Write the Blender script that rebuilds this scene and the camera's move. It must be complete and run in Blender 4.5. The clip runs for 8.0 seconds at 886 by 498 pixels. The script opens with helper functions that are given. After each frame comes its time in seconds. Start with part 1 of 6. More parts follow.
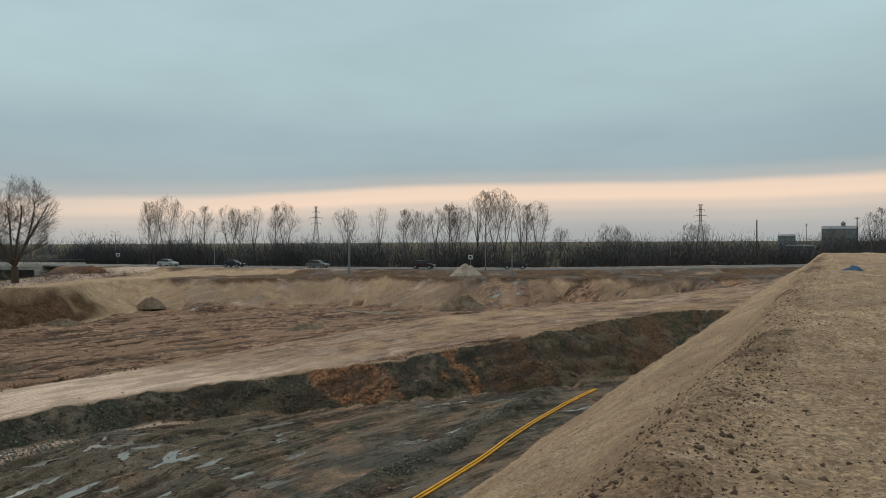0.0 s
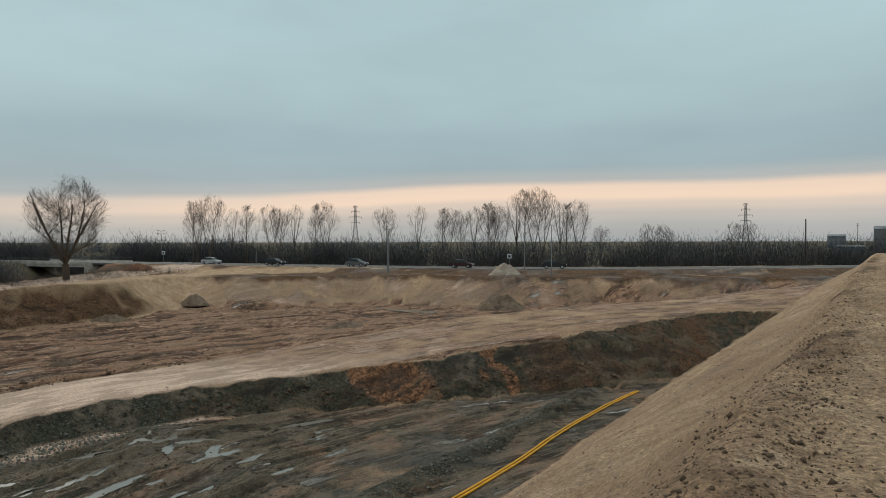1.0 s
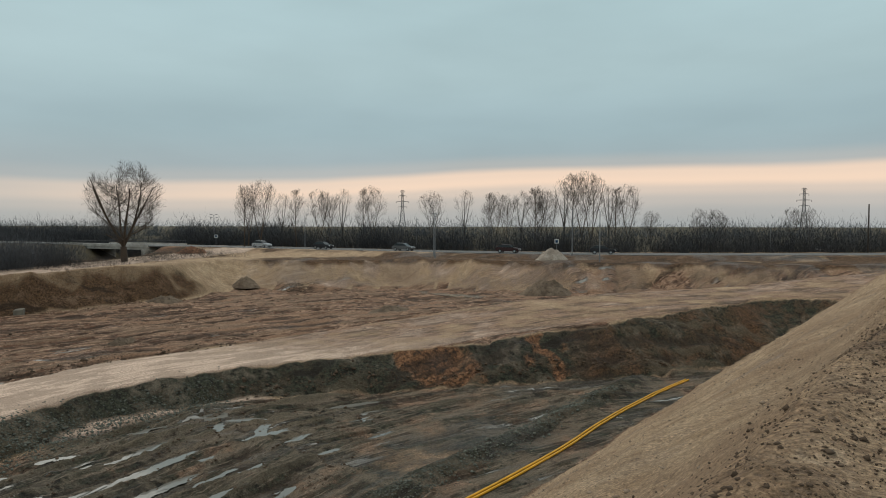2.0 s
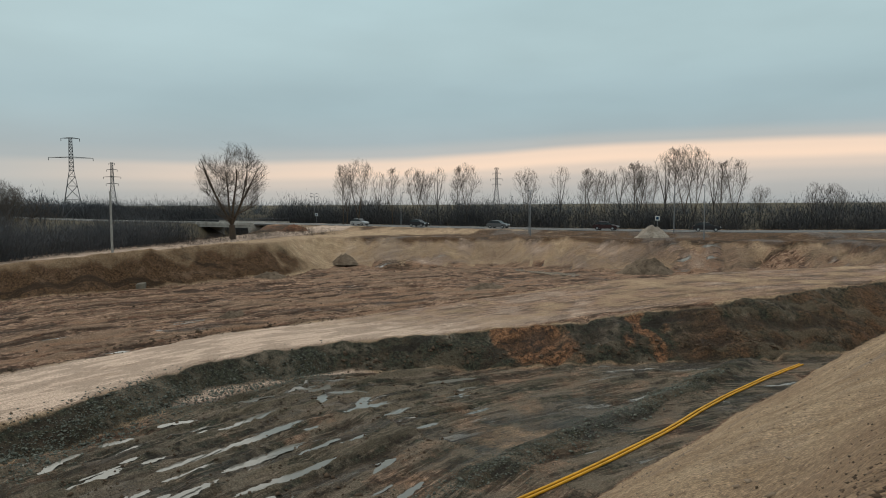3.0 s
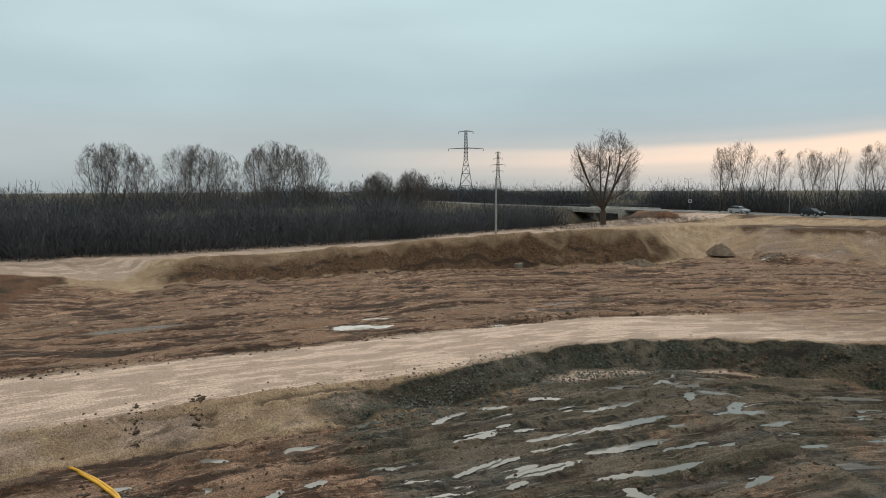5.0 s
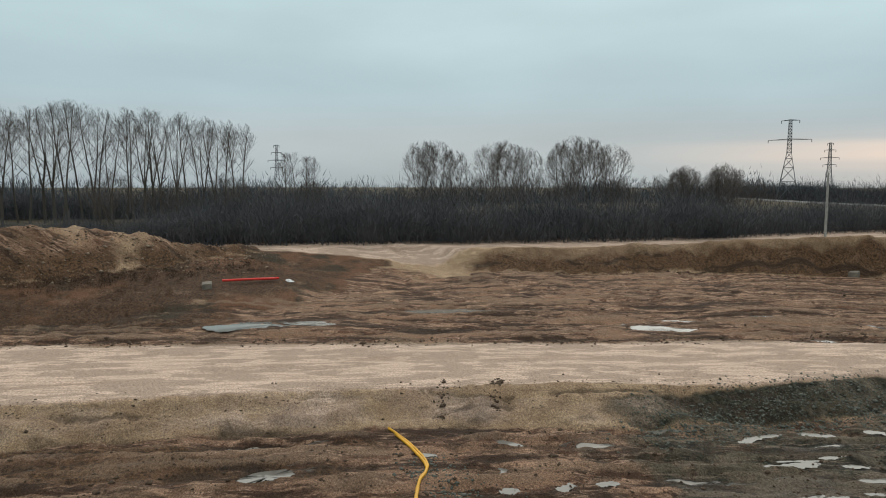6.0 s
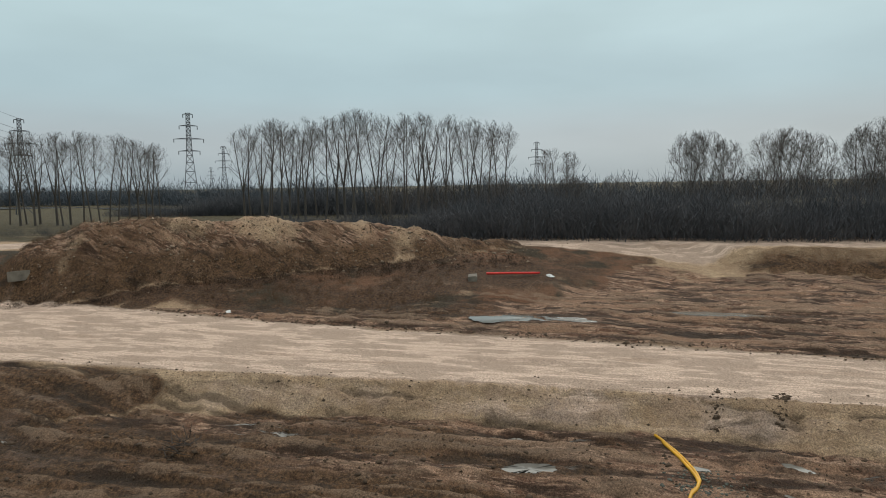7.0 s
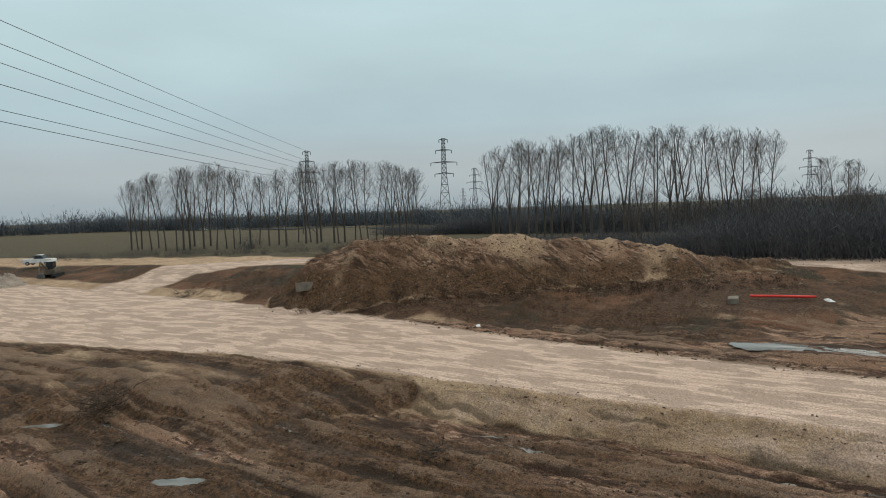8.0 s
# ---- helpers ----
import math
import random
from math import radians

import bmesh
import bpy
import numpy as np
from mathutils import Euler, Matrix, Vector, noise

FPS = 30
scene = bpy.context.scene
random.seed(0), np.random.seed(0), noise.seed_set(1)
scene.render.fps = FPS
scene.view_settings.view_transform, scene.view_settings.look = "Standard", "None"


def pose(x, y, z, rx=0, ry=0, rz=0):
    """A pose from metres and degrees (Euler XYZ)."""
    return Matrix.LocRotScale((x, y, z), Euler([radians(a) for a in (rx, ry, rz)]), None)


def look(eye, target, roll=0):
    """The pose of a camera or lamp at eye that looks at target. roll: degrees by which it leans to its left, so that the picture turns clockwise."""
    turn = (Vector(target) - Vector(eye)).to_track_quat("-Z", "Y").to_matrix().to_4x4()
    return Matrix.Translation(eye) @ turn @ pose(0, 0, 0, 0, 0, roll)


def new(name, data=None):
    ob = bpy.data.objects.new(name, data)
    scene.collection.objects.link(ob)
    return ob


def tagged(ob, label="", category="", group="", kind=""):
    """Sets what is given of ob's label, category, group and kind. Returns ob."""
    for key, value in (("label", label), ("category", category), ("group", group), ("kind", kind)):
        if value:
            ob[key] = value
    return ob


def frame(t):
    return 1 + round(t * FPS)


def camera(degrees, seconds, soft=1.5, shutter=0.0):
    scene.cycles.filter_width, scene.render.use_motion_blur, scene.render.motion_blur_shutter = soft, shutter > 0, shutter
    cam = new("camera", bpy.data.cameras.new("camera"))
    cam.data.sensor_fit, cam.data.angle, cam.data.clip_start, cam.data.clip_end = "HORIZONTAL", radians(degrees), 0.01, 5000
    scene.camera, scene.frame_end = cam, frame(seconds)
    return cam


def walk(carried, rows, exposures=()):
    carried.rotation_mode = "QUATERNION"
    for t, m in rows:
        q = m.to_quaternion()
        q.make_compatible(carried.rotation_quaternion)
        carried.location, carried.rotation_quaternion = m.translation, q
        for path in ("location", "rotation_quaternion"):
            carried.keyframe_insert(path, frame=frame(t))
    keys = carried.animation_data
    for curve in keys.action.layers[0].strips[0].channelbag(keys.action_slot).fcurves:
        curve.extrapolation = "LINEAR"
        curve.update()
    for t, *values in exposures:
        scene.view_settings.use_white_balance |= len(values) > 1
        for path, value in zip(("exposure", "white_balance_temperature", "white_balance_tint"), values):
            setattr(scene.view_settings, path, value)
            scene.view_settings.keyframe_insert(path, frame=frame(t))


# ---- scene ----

# ---- camera and its walk ----
cam = camera(66.3, 8.0, soft=1.0)
ROWS = [  # seconds, place, heading, tilt and lean in degrees
    (0, 0.71, -0.56, 5.62, 0.00, -0.68, -0.24),
    (0.5, 0.67, -0.45, 5.60, -2.05, -0.64, -0.22),
    (1, 0.63, -0.27, 5.55, -3.23, -0.72, -0.10),
    (1.2, 0.63, -0.23, 5.53, -3.40, -0.78, -0.12),
    (2.3, 0.69, -0.04, 5.52, -9.36, -2.75, 0.05),
    (2.5, 0.65, -0.02, 5.52, -10.85, -3.22, -0.10),
    (3, 0.46, 0.09, 5.48, -15.09, -3.88, -0.29),
    (3.5, 0.33, 0.25, 5.46, -21.31, -4.35, -0.39),
    (4, 0.29, 0.33, 5.44, -26.86, -4.53, -0.33),
    (4.2, 0.28, 0.34, 5.46, -29.04, -4.60, -0.36),
    (5.3, 0.15, 0.27, 5.62, -52.95, -5.16, -0.20),
    (5.5, 0.10, 0.28, 5.60, -57.67, -5.27, -0.20),
    (6, -0.19, 0.32, 5.50, -70.39, -5.32, 0.10),
    (6.5, -0.39, 0.22, 5.48, -82.15, -5.53, -0.21),
    (7, -0.63, 0.02, 5.45, -91.94, -5.52, -0.91),
    (7.5, -0.76, -0.06, 5.38, -103.48, -4.29, -1.85),
    (8, -0.87, -0.17, 5.39, -112.45, -3.47, -2.04),
]


def aim(x, y, z, heading, tilt, lean):
    h, p = radians(heading), radians(tilt)
    way = Vector((math.sin(h) * math.cos(p), math.cos(h) * math.cos(p), math.sin(p)))
    eye = Vector((x, y, z))
    return look(eye, eye + way, lean)


walk(cam, [(r[0], aim(*r[1:])) for r in ROWS], [(0, -0.10, 6430, 9), (1.2, -0.10, 6430, 9), (2.5, -0.08, 6450, 9), (3.5, 0.02, 6480, 10), (4.2, 0.11, 6480, 10), (5.5, 0.17, 6500, 11), (8, 0.15, 6500, 11)])

# ---- sky and sun: an overcast dusk, a warm gap under the cloud to the north ----
SUN_AZ, SUN_EL = -60.0, 34.0


def make_world():
    w = bpy.data.worlds.new("world")
    scene.world = w
    w.use_nodes = True
    nt = w.node_tree
    nt.nodes.clear()
    N, L = nt.nodes.new, nt.links.new
    out, bg = N("ShaderNodeOutputWorld"), N("ShaderNodeBackground")
    tc, sep = N("ShaderNodeTexCoord"), N("ShaderNodeSeparateXYZ")
    L(tc.outputs["Generated"], sep.inputs[0])
    sky = N("ShaderNodeTexSky")
    sky.sky_type, sky.sun_disc = "NISHITA", False
    sky.sun_elevation, sky.sun_rotation = radians(SUN_EL), radians(SUN_AZ)
    # cloud deck by height over the horizon
    deck = N("ShaderNodeValToRGB")
    deck.color_ramp.interpolation = "EASE"
    els = deck.color_ramp.elements
    els[0].position, els[0].color = 0.0, (0.31, 0.375, 0.405, 1)
    els[1].position, els[1].color = 1.0, (1.06, 1.06, 1.03, 1)
    for p, c in ((0.06, (0.375, 0.43, 0.45)), (0.14, (0.375, 0.49, 0.52)), (0.22, (0.435, 0.565, 0.585)), (0.30, (0.455, 0.60, 0.622)), (0.45, (0.53, 0.685, 0.71)), (0.7, (0.86, 0.88, 0.865))):
        e = els.new(p)
        e.color = (*c, 1)
    L(sep.outputs["Z"], deck.inputs[0])
    # slow cloud mottling, stretched along the horizon
    mp, nz, mr = N("ShaderNodeMapping"), N("ShaderNodeTexNoise"), N("ShaderNodeMapRange")
    mp.inputs["Scale"].default_value = (1.6, 1.6, 6.0)
    nz.inputs["Scale"].default_value, nz.inputs["Detail"].default_value, nz.inputs["Roughness"].default_value = 1.6, 4.0, 0.5
    L(tc.outputs["Generated"], mp.inputs[0]), L(mp.outputs[0], nz.inputs["Vector"]), L(nz.outputs["Fac"], mr.inputs[0])
    mr.inputs["From Min"].default_value, mr.inputs["From Max"].default_value = 0.3, 0.7
    mr.inputs["To Min"].default_value, mr.inputs["To Max"].default_value = 0.92, 1.06
    mul = N("ShaderNodeMix")
    mul.data_type, mul.blend_type = "RGBA", "MULTIPLY"
    mul.inputs[0].default_value = 1.0
    L(deck.outputs[0], mul.inputs[6]), L(mr.outputs[0], mul.inputs[7])
    # the warm gap: bright between about 2 and 5.5 degrees, fading to the west
    band = N("ShaderNodeValToRGB")
    band.color_ramp.interpolation = "EASE"
    b = band.color_ramp.elements
    b[0].position, b[0].color = 0.0, (0.15, 0.15, 0.15, 1)
    b[1].position, b[1].color = 1.0, (0, 0, 0, 1)
    for p, v in ((0.16, 0.22), (0.30, 0.36), (0.42, 0.62), (0.52, 1.0), (0.61, 0.92), (0.72, 0.18), (0.88, 0.0)):
        e = b.new(p)
        e.color = (v, v, v, 1)
    wob = N("ShaderNodeMath")
    wob.operation = "MULTIPLY_ADD"
    L(sep.outputs["Z"], wob.inputs[0])
    wob.inputs[1].default_value = 8.2
    off = N("ShaderNodeMath")
    off.operation = "MULTIPLY_ADD"
    L(nz.outputs["Fac"], off.inputs[0])
    off.inputs[1].default_value, off.inputs[2].default_value = 0.12, -0.06
    # towards the west the gap lies lower
    low = N("ShaderNodeMapRange")
    low.interpolation_type = "SMOOTHSTEP"
    for i, v in zip((1, 2, 3, 4), (-0.62, 0.1, 0.20, 0.0)):
        low.inputs[i].default_value = v
    L(sep.outputs["X"], low.inputs[0])
    lift = N("ShaderNodeMath")
    lift.operation = "ADD"
    L(off.outputs[0], lift.inputs[0]), L(low.outputs[0], lift.inputs[1])
    L(lift.outputs[0], wob.inputs[2])
    L(wob.outputs[0], band.inputs[0])
    dot = N("ShaderNodeVectorMath")
    dot.operation = "DOT_PRODUCT"
    L(tc.outputs["Generated"], dot.inputs[0])
    dot.inputs[1].default_value = (math.sin(radians(14)), math.cos(radians(14)), 0)
    side = N("ShaderNodeMapRange")
    side.interpolation_type = "SMOOTHSTEP"
    side.inputs["From Min"].default_value, side.inputs["From Max"].default_value = 0.25, 0.98
    L(dot.outputs["Value"], side.inputs[0])
    amt = N("ShaderNodeMath")
    amt.operation = "MULTIPLY"
    L(band.outputs[0], amt.inputs[0]), L(side.outputs[0], amt.inputs[1])
    warm = N("ShaderNodeMix")
    warm.data_type = "RGBA"
    L(amt.outputs[0], warm.inputs[0]), L(mul.outputs[2], warm.inputs[6])
    warm.inputs[7].default_value = (0.96, 0.72, 0.55, 1)
    addn = N("ShaderNodeMix")
    addn.data_type, addn.blend_type = "RGBA", "ADD"
    addn.inputs[0].default_value = 0.004
    L(warm.outputs[2], addn.inputs[6]), L(sky.outputs[0], addn.inputs[7])
    L(addn.outputs[2], bg.inputs[0])
    bg.inputs[1].default_value = 1.0
    L(bg.outputs[0], out.inputs[0])


make_world()
sun = new("sun", bpy.data.lights.new("sun", "SUN"))
sun.data.energy, sun.data.angle, sun.data.color = 0.9, radians(60), (1.0, 0.88, 0.74)
_a, _e = radians(SUN_AZ), radians(SUN_EL)
sun.matrix_world = look(Vector((math.sin(_a) * math.cos(_e), math.cos(_a) * math.cos(_e), math.sin(_e))) * 100, (0, 0, 0))


# ---- materials ----
class Nodes:
    """A small node builder for one material."""

    def __init__(self, name, rough=0.9, metal=0.0):
        self.m = bpy.data.materials.new(name)
        self.m.use_nodes = True
        self.t = self.m.node_tree
        self.b = self.t.nodes["Principled BSDF"]
        self.b.inputs["Roughness"].default_value = rough
        self.b.inputs["Metallic"].default_value = metal
        self.b.inputs["Specular IOR Level"].default_value = 0.3
        self.geo = self.t.nodes.new("ShaderNodeTexCoord").outputs["Object"]

    def n(self, kind, **k):
        a = self.t.nodes.new(kind)
        for key, v in k.items():
            a.inputs[key].default_value = v
        return a

    def link(self, a, b):
        self.t.links.new(a, b)

    def noise(self, scale, detail=4.0, rough=0.55, vec=None, stretch=None):
        v = vec or self.geo
        if stretch:
            mp = self.n("ShaderNodeMapping")
            mp.inputs["Scale"].default_value = stretch
            self.link(v, mp.inputs[0])
            v = mp.outputs[0]
        z = self.n("ShaderNodeTexNoise", Scale=scale, Detail=detail, Roughness=rough)
        self.link(v, z.inputs["Vector"])
        return z.outputs["Fac"]

    def rng(self, fac, a, b, c=0.0, d=1.0):
        r = self.n("ShaderNodeMapRange")
        self.link(fac, r.inputs[0])
        for i, v in zip((1, 2, 3, 4), (a, b, c, d)):
            r.inputs[i].default_value = v
        return r.outputs[0]

    def mix(self, fac, a, b, mode="MIX"):
        x = self.t.nodes.new("ShaderNodeMix")
        x.data_type, x.blend_type = "RGBA", mode
        for s, v in ((0, fac), (6, a), (7, b)):
            if isinstance(v, (int, float)):
                x.inputs[s].default_value = v
            elif isinstance(v, tuple):
                x.inputs[s].default_value = (*v[:3], 1)
            else:
                self.link(v, x.inputs[s])
        return x.outputs[2]

    def math(self, op, a, b):
        x = self.t.nodes.new("ShaderNodeMath")
        x.operation = op
        for s, v in ((0, a), (1, b)):
            if isinstance(v, (int, float)):
                x.inputs[s].default_value = v
            else:
                self.link(v, x.inputs[s])
        return x.outputs[0]

    def attr(self, name):
        a = self.t.nodes.new("ShaderNodeAttribute")
        a.attribute_name = name
        return a

    def color(self, c):
        self.link(c, self.b.inputs["Base Color"])

    def roughness(self, c):
        self.link(c, self.b.inputs["Roughness"])

    def bump(self, h, dist=0.05, strength=0.6):
        x = self.n("ShaderNodeBump", Strength=strength, Distance=dist)
        self.link(h, x.inputs["Height"])
        self.link(x.outputs[0], self.b.inputs["Normal"])


def plain(name, col, rough=0.7, metal=0.0, vary=0.25, scale=3.0):
    """A surface of one paint with grain and grime."""
    k = Nodes(name, rough, metal)
    f = k.noise(scale, 5.0)
    dark = tuple(c * (1 - vary) for c in col)
    light = tuple(min(1, c * (1 + vary)) for c in col)
    k.color(k.mix(k.rng(f, 0.3, 0.7), dark, light))
    k.bump(k.noise(scale * 9, 3.0), 0.004, 0.4)
    return k.m


def bark(name, a, b):
    k = Nodes(name, 0.95)
    info = k.t.nodes.new("ShaderNodeObjectInfo")
    c = k.mix(k.rng(k.noise(0.22, 5.0), 0.35, 0.65), a, b)
    c = k.mix(k.math("MULTIPLY", info.outputs["Random"], 0.45), c, tuple(v * 0.55 for v in b))
    k.color(c)
    return k.m


def ground_material():
    """Sand, mud, gravel, rust-coloured soil, dry grass and meadow, laid out by the zone attributes."""
    k = Nodes("earth", 0.92)
    za, zb = k.attr("zone_a"), k.attr("zone_b")
    sa, sb = k.n("ShaderNodeSeparateColor"), k.n("ShaderNodeSeparateColor")
    k.link(za.outputs["Color"], sa.inputs[0]), k.link(zb.outputs["Color"], sb.inputs[0])
    road = k.attr("road_uv").outputs["Vector"]
    big, mid, fine = k.noise(0.16, 4.0), k.noise(0.9, 8.0, 0.66), k.noise(4.5, 6.0, 0.7)
    grit = k.noise(22.0, 4.0, 0.75)
    streak = k.noise(1.0, 8.0, 0.70, road, (0.30, 1.5, 0.0))
    comb = k.noise(1.0, 5.0, 0.7, road, (0.30, 5.0, 0.0))
    patch = k.noise(1.0, 5.0, 0.55, road, (0.26, 0.85, 0.0))
    tread = k.noise(1.0, 3.0, 0.6, road, (0.22, 9.0, 0.0))
    clump = k.noise(1.9, 7.0, 0.68)
    broad = k.noise(1.0, 6.0, 0.64, road, (0.14, 0.62, 0.0))
    edge = k.math("ADD", k.math("MULTIPLY", mid, 0.55), k.math("MULTIPLY", fine, 0.45))

    def zone(w):
        # a zone's border breaks up along the grain of the soil
        return k.rng(k.math("ADD", w, k.math("MULTIPLY", k.math("SUBTRACT", edge, 0.5), 1.1)), 0.32, 0.68)

    sand = k.mix(k.rng(mid, 0.38, 0.62), (0.45, 0.335, 0.215), (0.68, 0.54, 0.37))
    sand = k.mix(k.rng(fine, 0.56, 0.66), sand, (0.25, 0.175, 0.11))
    sand = k.mix(k.rng(big, 0.46, 0.7), sand, (0.42, 0.305, 0.20))
    speck = k.noise(13.0, 3.0, 0.6)
    sand = k.mix(k.math("MULTIPLY", k.rng(speck, 0.60, 0.66), k.rng(clump, 0.45, 0.6)), sand, (0.15, 0.105, 0.065))
    sand = k.mix(k.rng(speck, 0.40, 0.34), sand, (0.61, 0.48, 0.355))
    sand = k.mix(k.rng(streak, 0.54, 0.64, 0.0, 0.6), sand, (0.30, 0.215, 0.14))
    sand = k.mix(k.rng(streak, 0.44, 0.36, 0.0, 0.55), sand, (0.68, 0.55, 0.40))
    mud = k.mix(k.rng(streak, 0.47, 0.57), (0.100, 0.064, 0.045), (0.53, 0.395, 0.30))
    mud = k.mix(k.rng(mid, 0.50, 0.58), mud, (0.180, 0.108, 0.073))
    mud = k.mix(k.math("MULTIPLY", k.rng(comb, 0.53, 0.59), k.rng(clump, 0.44, 0.54)), mud, (0.60, 0.47, 0.38))
    mud = k.mix(k.rng(clump, 0.42, 0.35), mud, (0.095, 0.060, 0.040))
    mud = k.mix(k.rng(broad, 0.53, 0.57), mud, (0.36, 0.255, 0.185))
    mud = k.mix(k.rng(broad, 0.46, 0.41), mud, (0.070, 0.045, 0.030))
    mud = k.mix(1.0, mud, (0.96, 0.88, 0.81), "MULTIPLY")
    # wheels have pressed pale blocks of fine treads into the greyer road
    press = k.rng(patch, 0.485, 0.52)
    pale = k.mix(press, (0.40, 0.322, 0.258), (0.62, 0.505, 0.415))
    pale = k.mix(k.math("MULTIPLY", k.rng(tread, 0.50, 0.56), k.rng(press, 0, 1, 0.25, 0.75)), pale, (0.38, 0.30, 0.238))
    pale = k.mix(k.rng(broad, 0.56, 0.66, 0.0, 0.7), pale, (0.34, 0.26, 0.198))
    gravel = k.mix(k.rng(fine, 0.40, 0.60), (0.016, 0.021, 0.014), (0.078, 0.089, 0.063))
    gravel = k.mix(k.rng(mid, 0.47, 0.60, 0.0, 0.8), gravel, (0.085, 0.068, 0.045))
    gravel = k.mix(k.rng(clump, 0.46, 0.38), gravel, (0.017, 0.018, 0.013))
    # trodden by wheels the gravel is drawn out in dry and wet streaks
    trod = k.rng(sa.outputs[1], 0.35, 0.7)
    gravel = k.mix(k.math("MULTIPLY", k.math("MULTIPLY", trod, 0.75), k.rng(broad, 0.49, 0.56)), gravel, (0.25, 0.212, 0.162))
    gravel = k.mix(k.math("MULTIPLY", trod, k.rng(comb, 0.52, 0.60)), gravel, (0.27, 0.232, 0.182))
    gravel = k.mix(k.math("MULTIPLY", trod, k.rng(streak, 0.46, 0.38)), gravel, (0.040, 0.031, 0.022))
    gravel = k.mix(k.rng(broad, 0.42, 0.36), gravel, (0.030, 0.028, 0.022))
    gravel = k.mix(k.math("MULTIPLY", k.rng(k.noise(0.35, 6.0, 0.62), 0.50, 0.60), k.rng(clump, 0.40, 0.56)), gravel, (0.20, 0.18, 0.140))
    rust = k.mix(k.rng(fine, 0.4, 0.6), (0.105, 0.056, 0.032), (0.36, 0.19, 0.095))
    rust = k.mix(k.rng(clump, 0.54, 0.62), rust, (0.44, 0.25, 0.14))
    rust = k.mix(k.rng(clump, 0.45, 0.38), rust, (0.06, 0.042, 0.03))
    grass = k.mix(k.rng(fine, 0.4, 0.6), (0.042, 0.025, 0.014), (0.14, 0.080, 0.042))
    grass = k.mix(k.rng(k.noise(0.11, 5.0, 0.6), 0.50, 0.60), grass, (0.185, 0.10, 0.056))
    grass = k.mix(k.rng(k.noise(0.17, 5.0, 0.6), 0.53, 0.62), grass, (0.055, 0.043, 0.025))
    field = k.mix(k.rng(mid, 0.3, 0.7), (0.062, 0.062, 0.036), (0.125, 0.105, 0.06))
    soil = k.mix(k.rng(fine, 0.4, 0.6), (0.055, 0.032, 0.017), (0.185, 0.112, 0.058))
    soil = k.mix(k.rng(mid, 0.52, 0.66), soil, (0.185, 0.115, 0.070))
    soil = k.mix(k.rng(broad, 0.45, 0.40), soil, (0.056, 0.036, 0.021))
    c = sand
    for w, col in ((sa.outputs[1], mud), (sa.outputs[2], gravel), (za.outputs["Alpha"], rust), (sb.outputs[0], grass), (sb.outputs[1], field), (sb.outputs[2], soil), (sa.outputs[0], pale)):
        c = k.mix(zone(w), c, col)
    # rut shading put into the colour, with damp: ridges paler, bottoms darker
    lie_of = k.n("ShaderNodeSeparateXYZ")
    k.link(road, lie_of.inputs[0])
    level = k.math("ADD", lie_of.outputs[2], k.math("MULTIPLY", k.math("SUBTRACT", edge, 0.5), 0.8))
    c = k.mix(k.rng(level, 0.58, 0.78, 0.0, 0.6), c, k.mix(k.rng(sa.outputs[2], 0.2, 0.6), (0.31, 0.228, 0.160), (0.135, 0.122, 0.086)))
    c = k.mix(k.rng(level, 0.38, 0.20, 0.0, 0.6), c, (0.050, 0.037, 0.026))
    c = k.mix(1.0, c, k.mix(k.rng(speck, 0.38, 0.62), (0.70, 0.68, 0.66), (1.34, 1.34, 1.32)), "MULTIPLY")
    c = k.mix(k.rng(sa.outputs[0], 0.3, 0.8, 0.8, 0.3), c, k.mix(k.rng(grit, 0.36, 0.62), (0.60, 0.585, 0.57), (1.42, 1.40, 1.38)), "MULTIPLY")
    c = k.mix(k.math("MULTIPLY", k.rng(k.noise(46.0, 2.0, 0.6), 0.60, 0.70), k.rng(sa.outputs[0], 0.3, 0.8, 1.0, 0.2)), c, (0.10, 0.072, 0.046))
    c = k.mix(1.0, c, (0.90, 0.845, 0.815), "MULTIPLY")
    wet = zone(zb.outputs["Alpha"])
    # damp soil is darker and a little glossier
    c = k.mix(k.math("MULTIPLY", wet, 0.5), c, k.mix(1.0, c, (0.50, 0.45, 0.42), "MULTIPLY"))
    # a film of turbid water stands in the lowest ruts
    lie = k.noise(1.0, 7.0, 0.66, road, (0.16, 1.15, 0.0))
    film = k.math("MULTIPLY", k.rng(lie, 0.585, 0.605), k.math("MULTIPLY", k.rng(zb.outputs["Alpha"], 0.30, 0.42), k.rng(sa.outputs[1], 0.5, 0.8)))
    dry = k.math("SUBTRACT", 1.0, film)
    k.color(k.mix(film, c, (0.25, 0.235, 0.205)))
    k.roughness(k.math("MULTIPLY", k.rng(wet, 0, 1, 0.93, 0.5), k.rng(film, 0, 1, 1.0, 0.12)))
    h = k.math("ADD", k.math("MULTIPLY", mid, 0.6), k.math("ADD", k.math("MULTIPLY", fine, 0.35), k.math("ADD", k.math("MULTIPLY", k.math("ADD", grit, speck), 0.16), k.math("ADD", k.math("MULTIPLY", comb, 0.2), k.math("MULTIPLY", clump, 0.35)))))
    h = k.math("MULTIPLY", h, dry)
    h = k.math("MULTIPLY", h, k.rng(sa.outputs[0], 0.3, 0.8, 1.0, 0.22))
    k.bump(h, 0.62, 1.0)
    return k.m


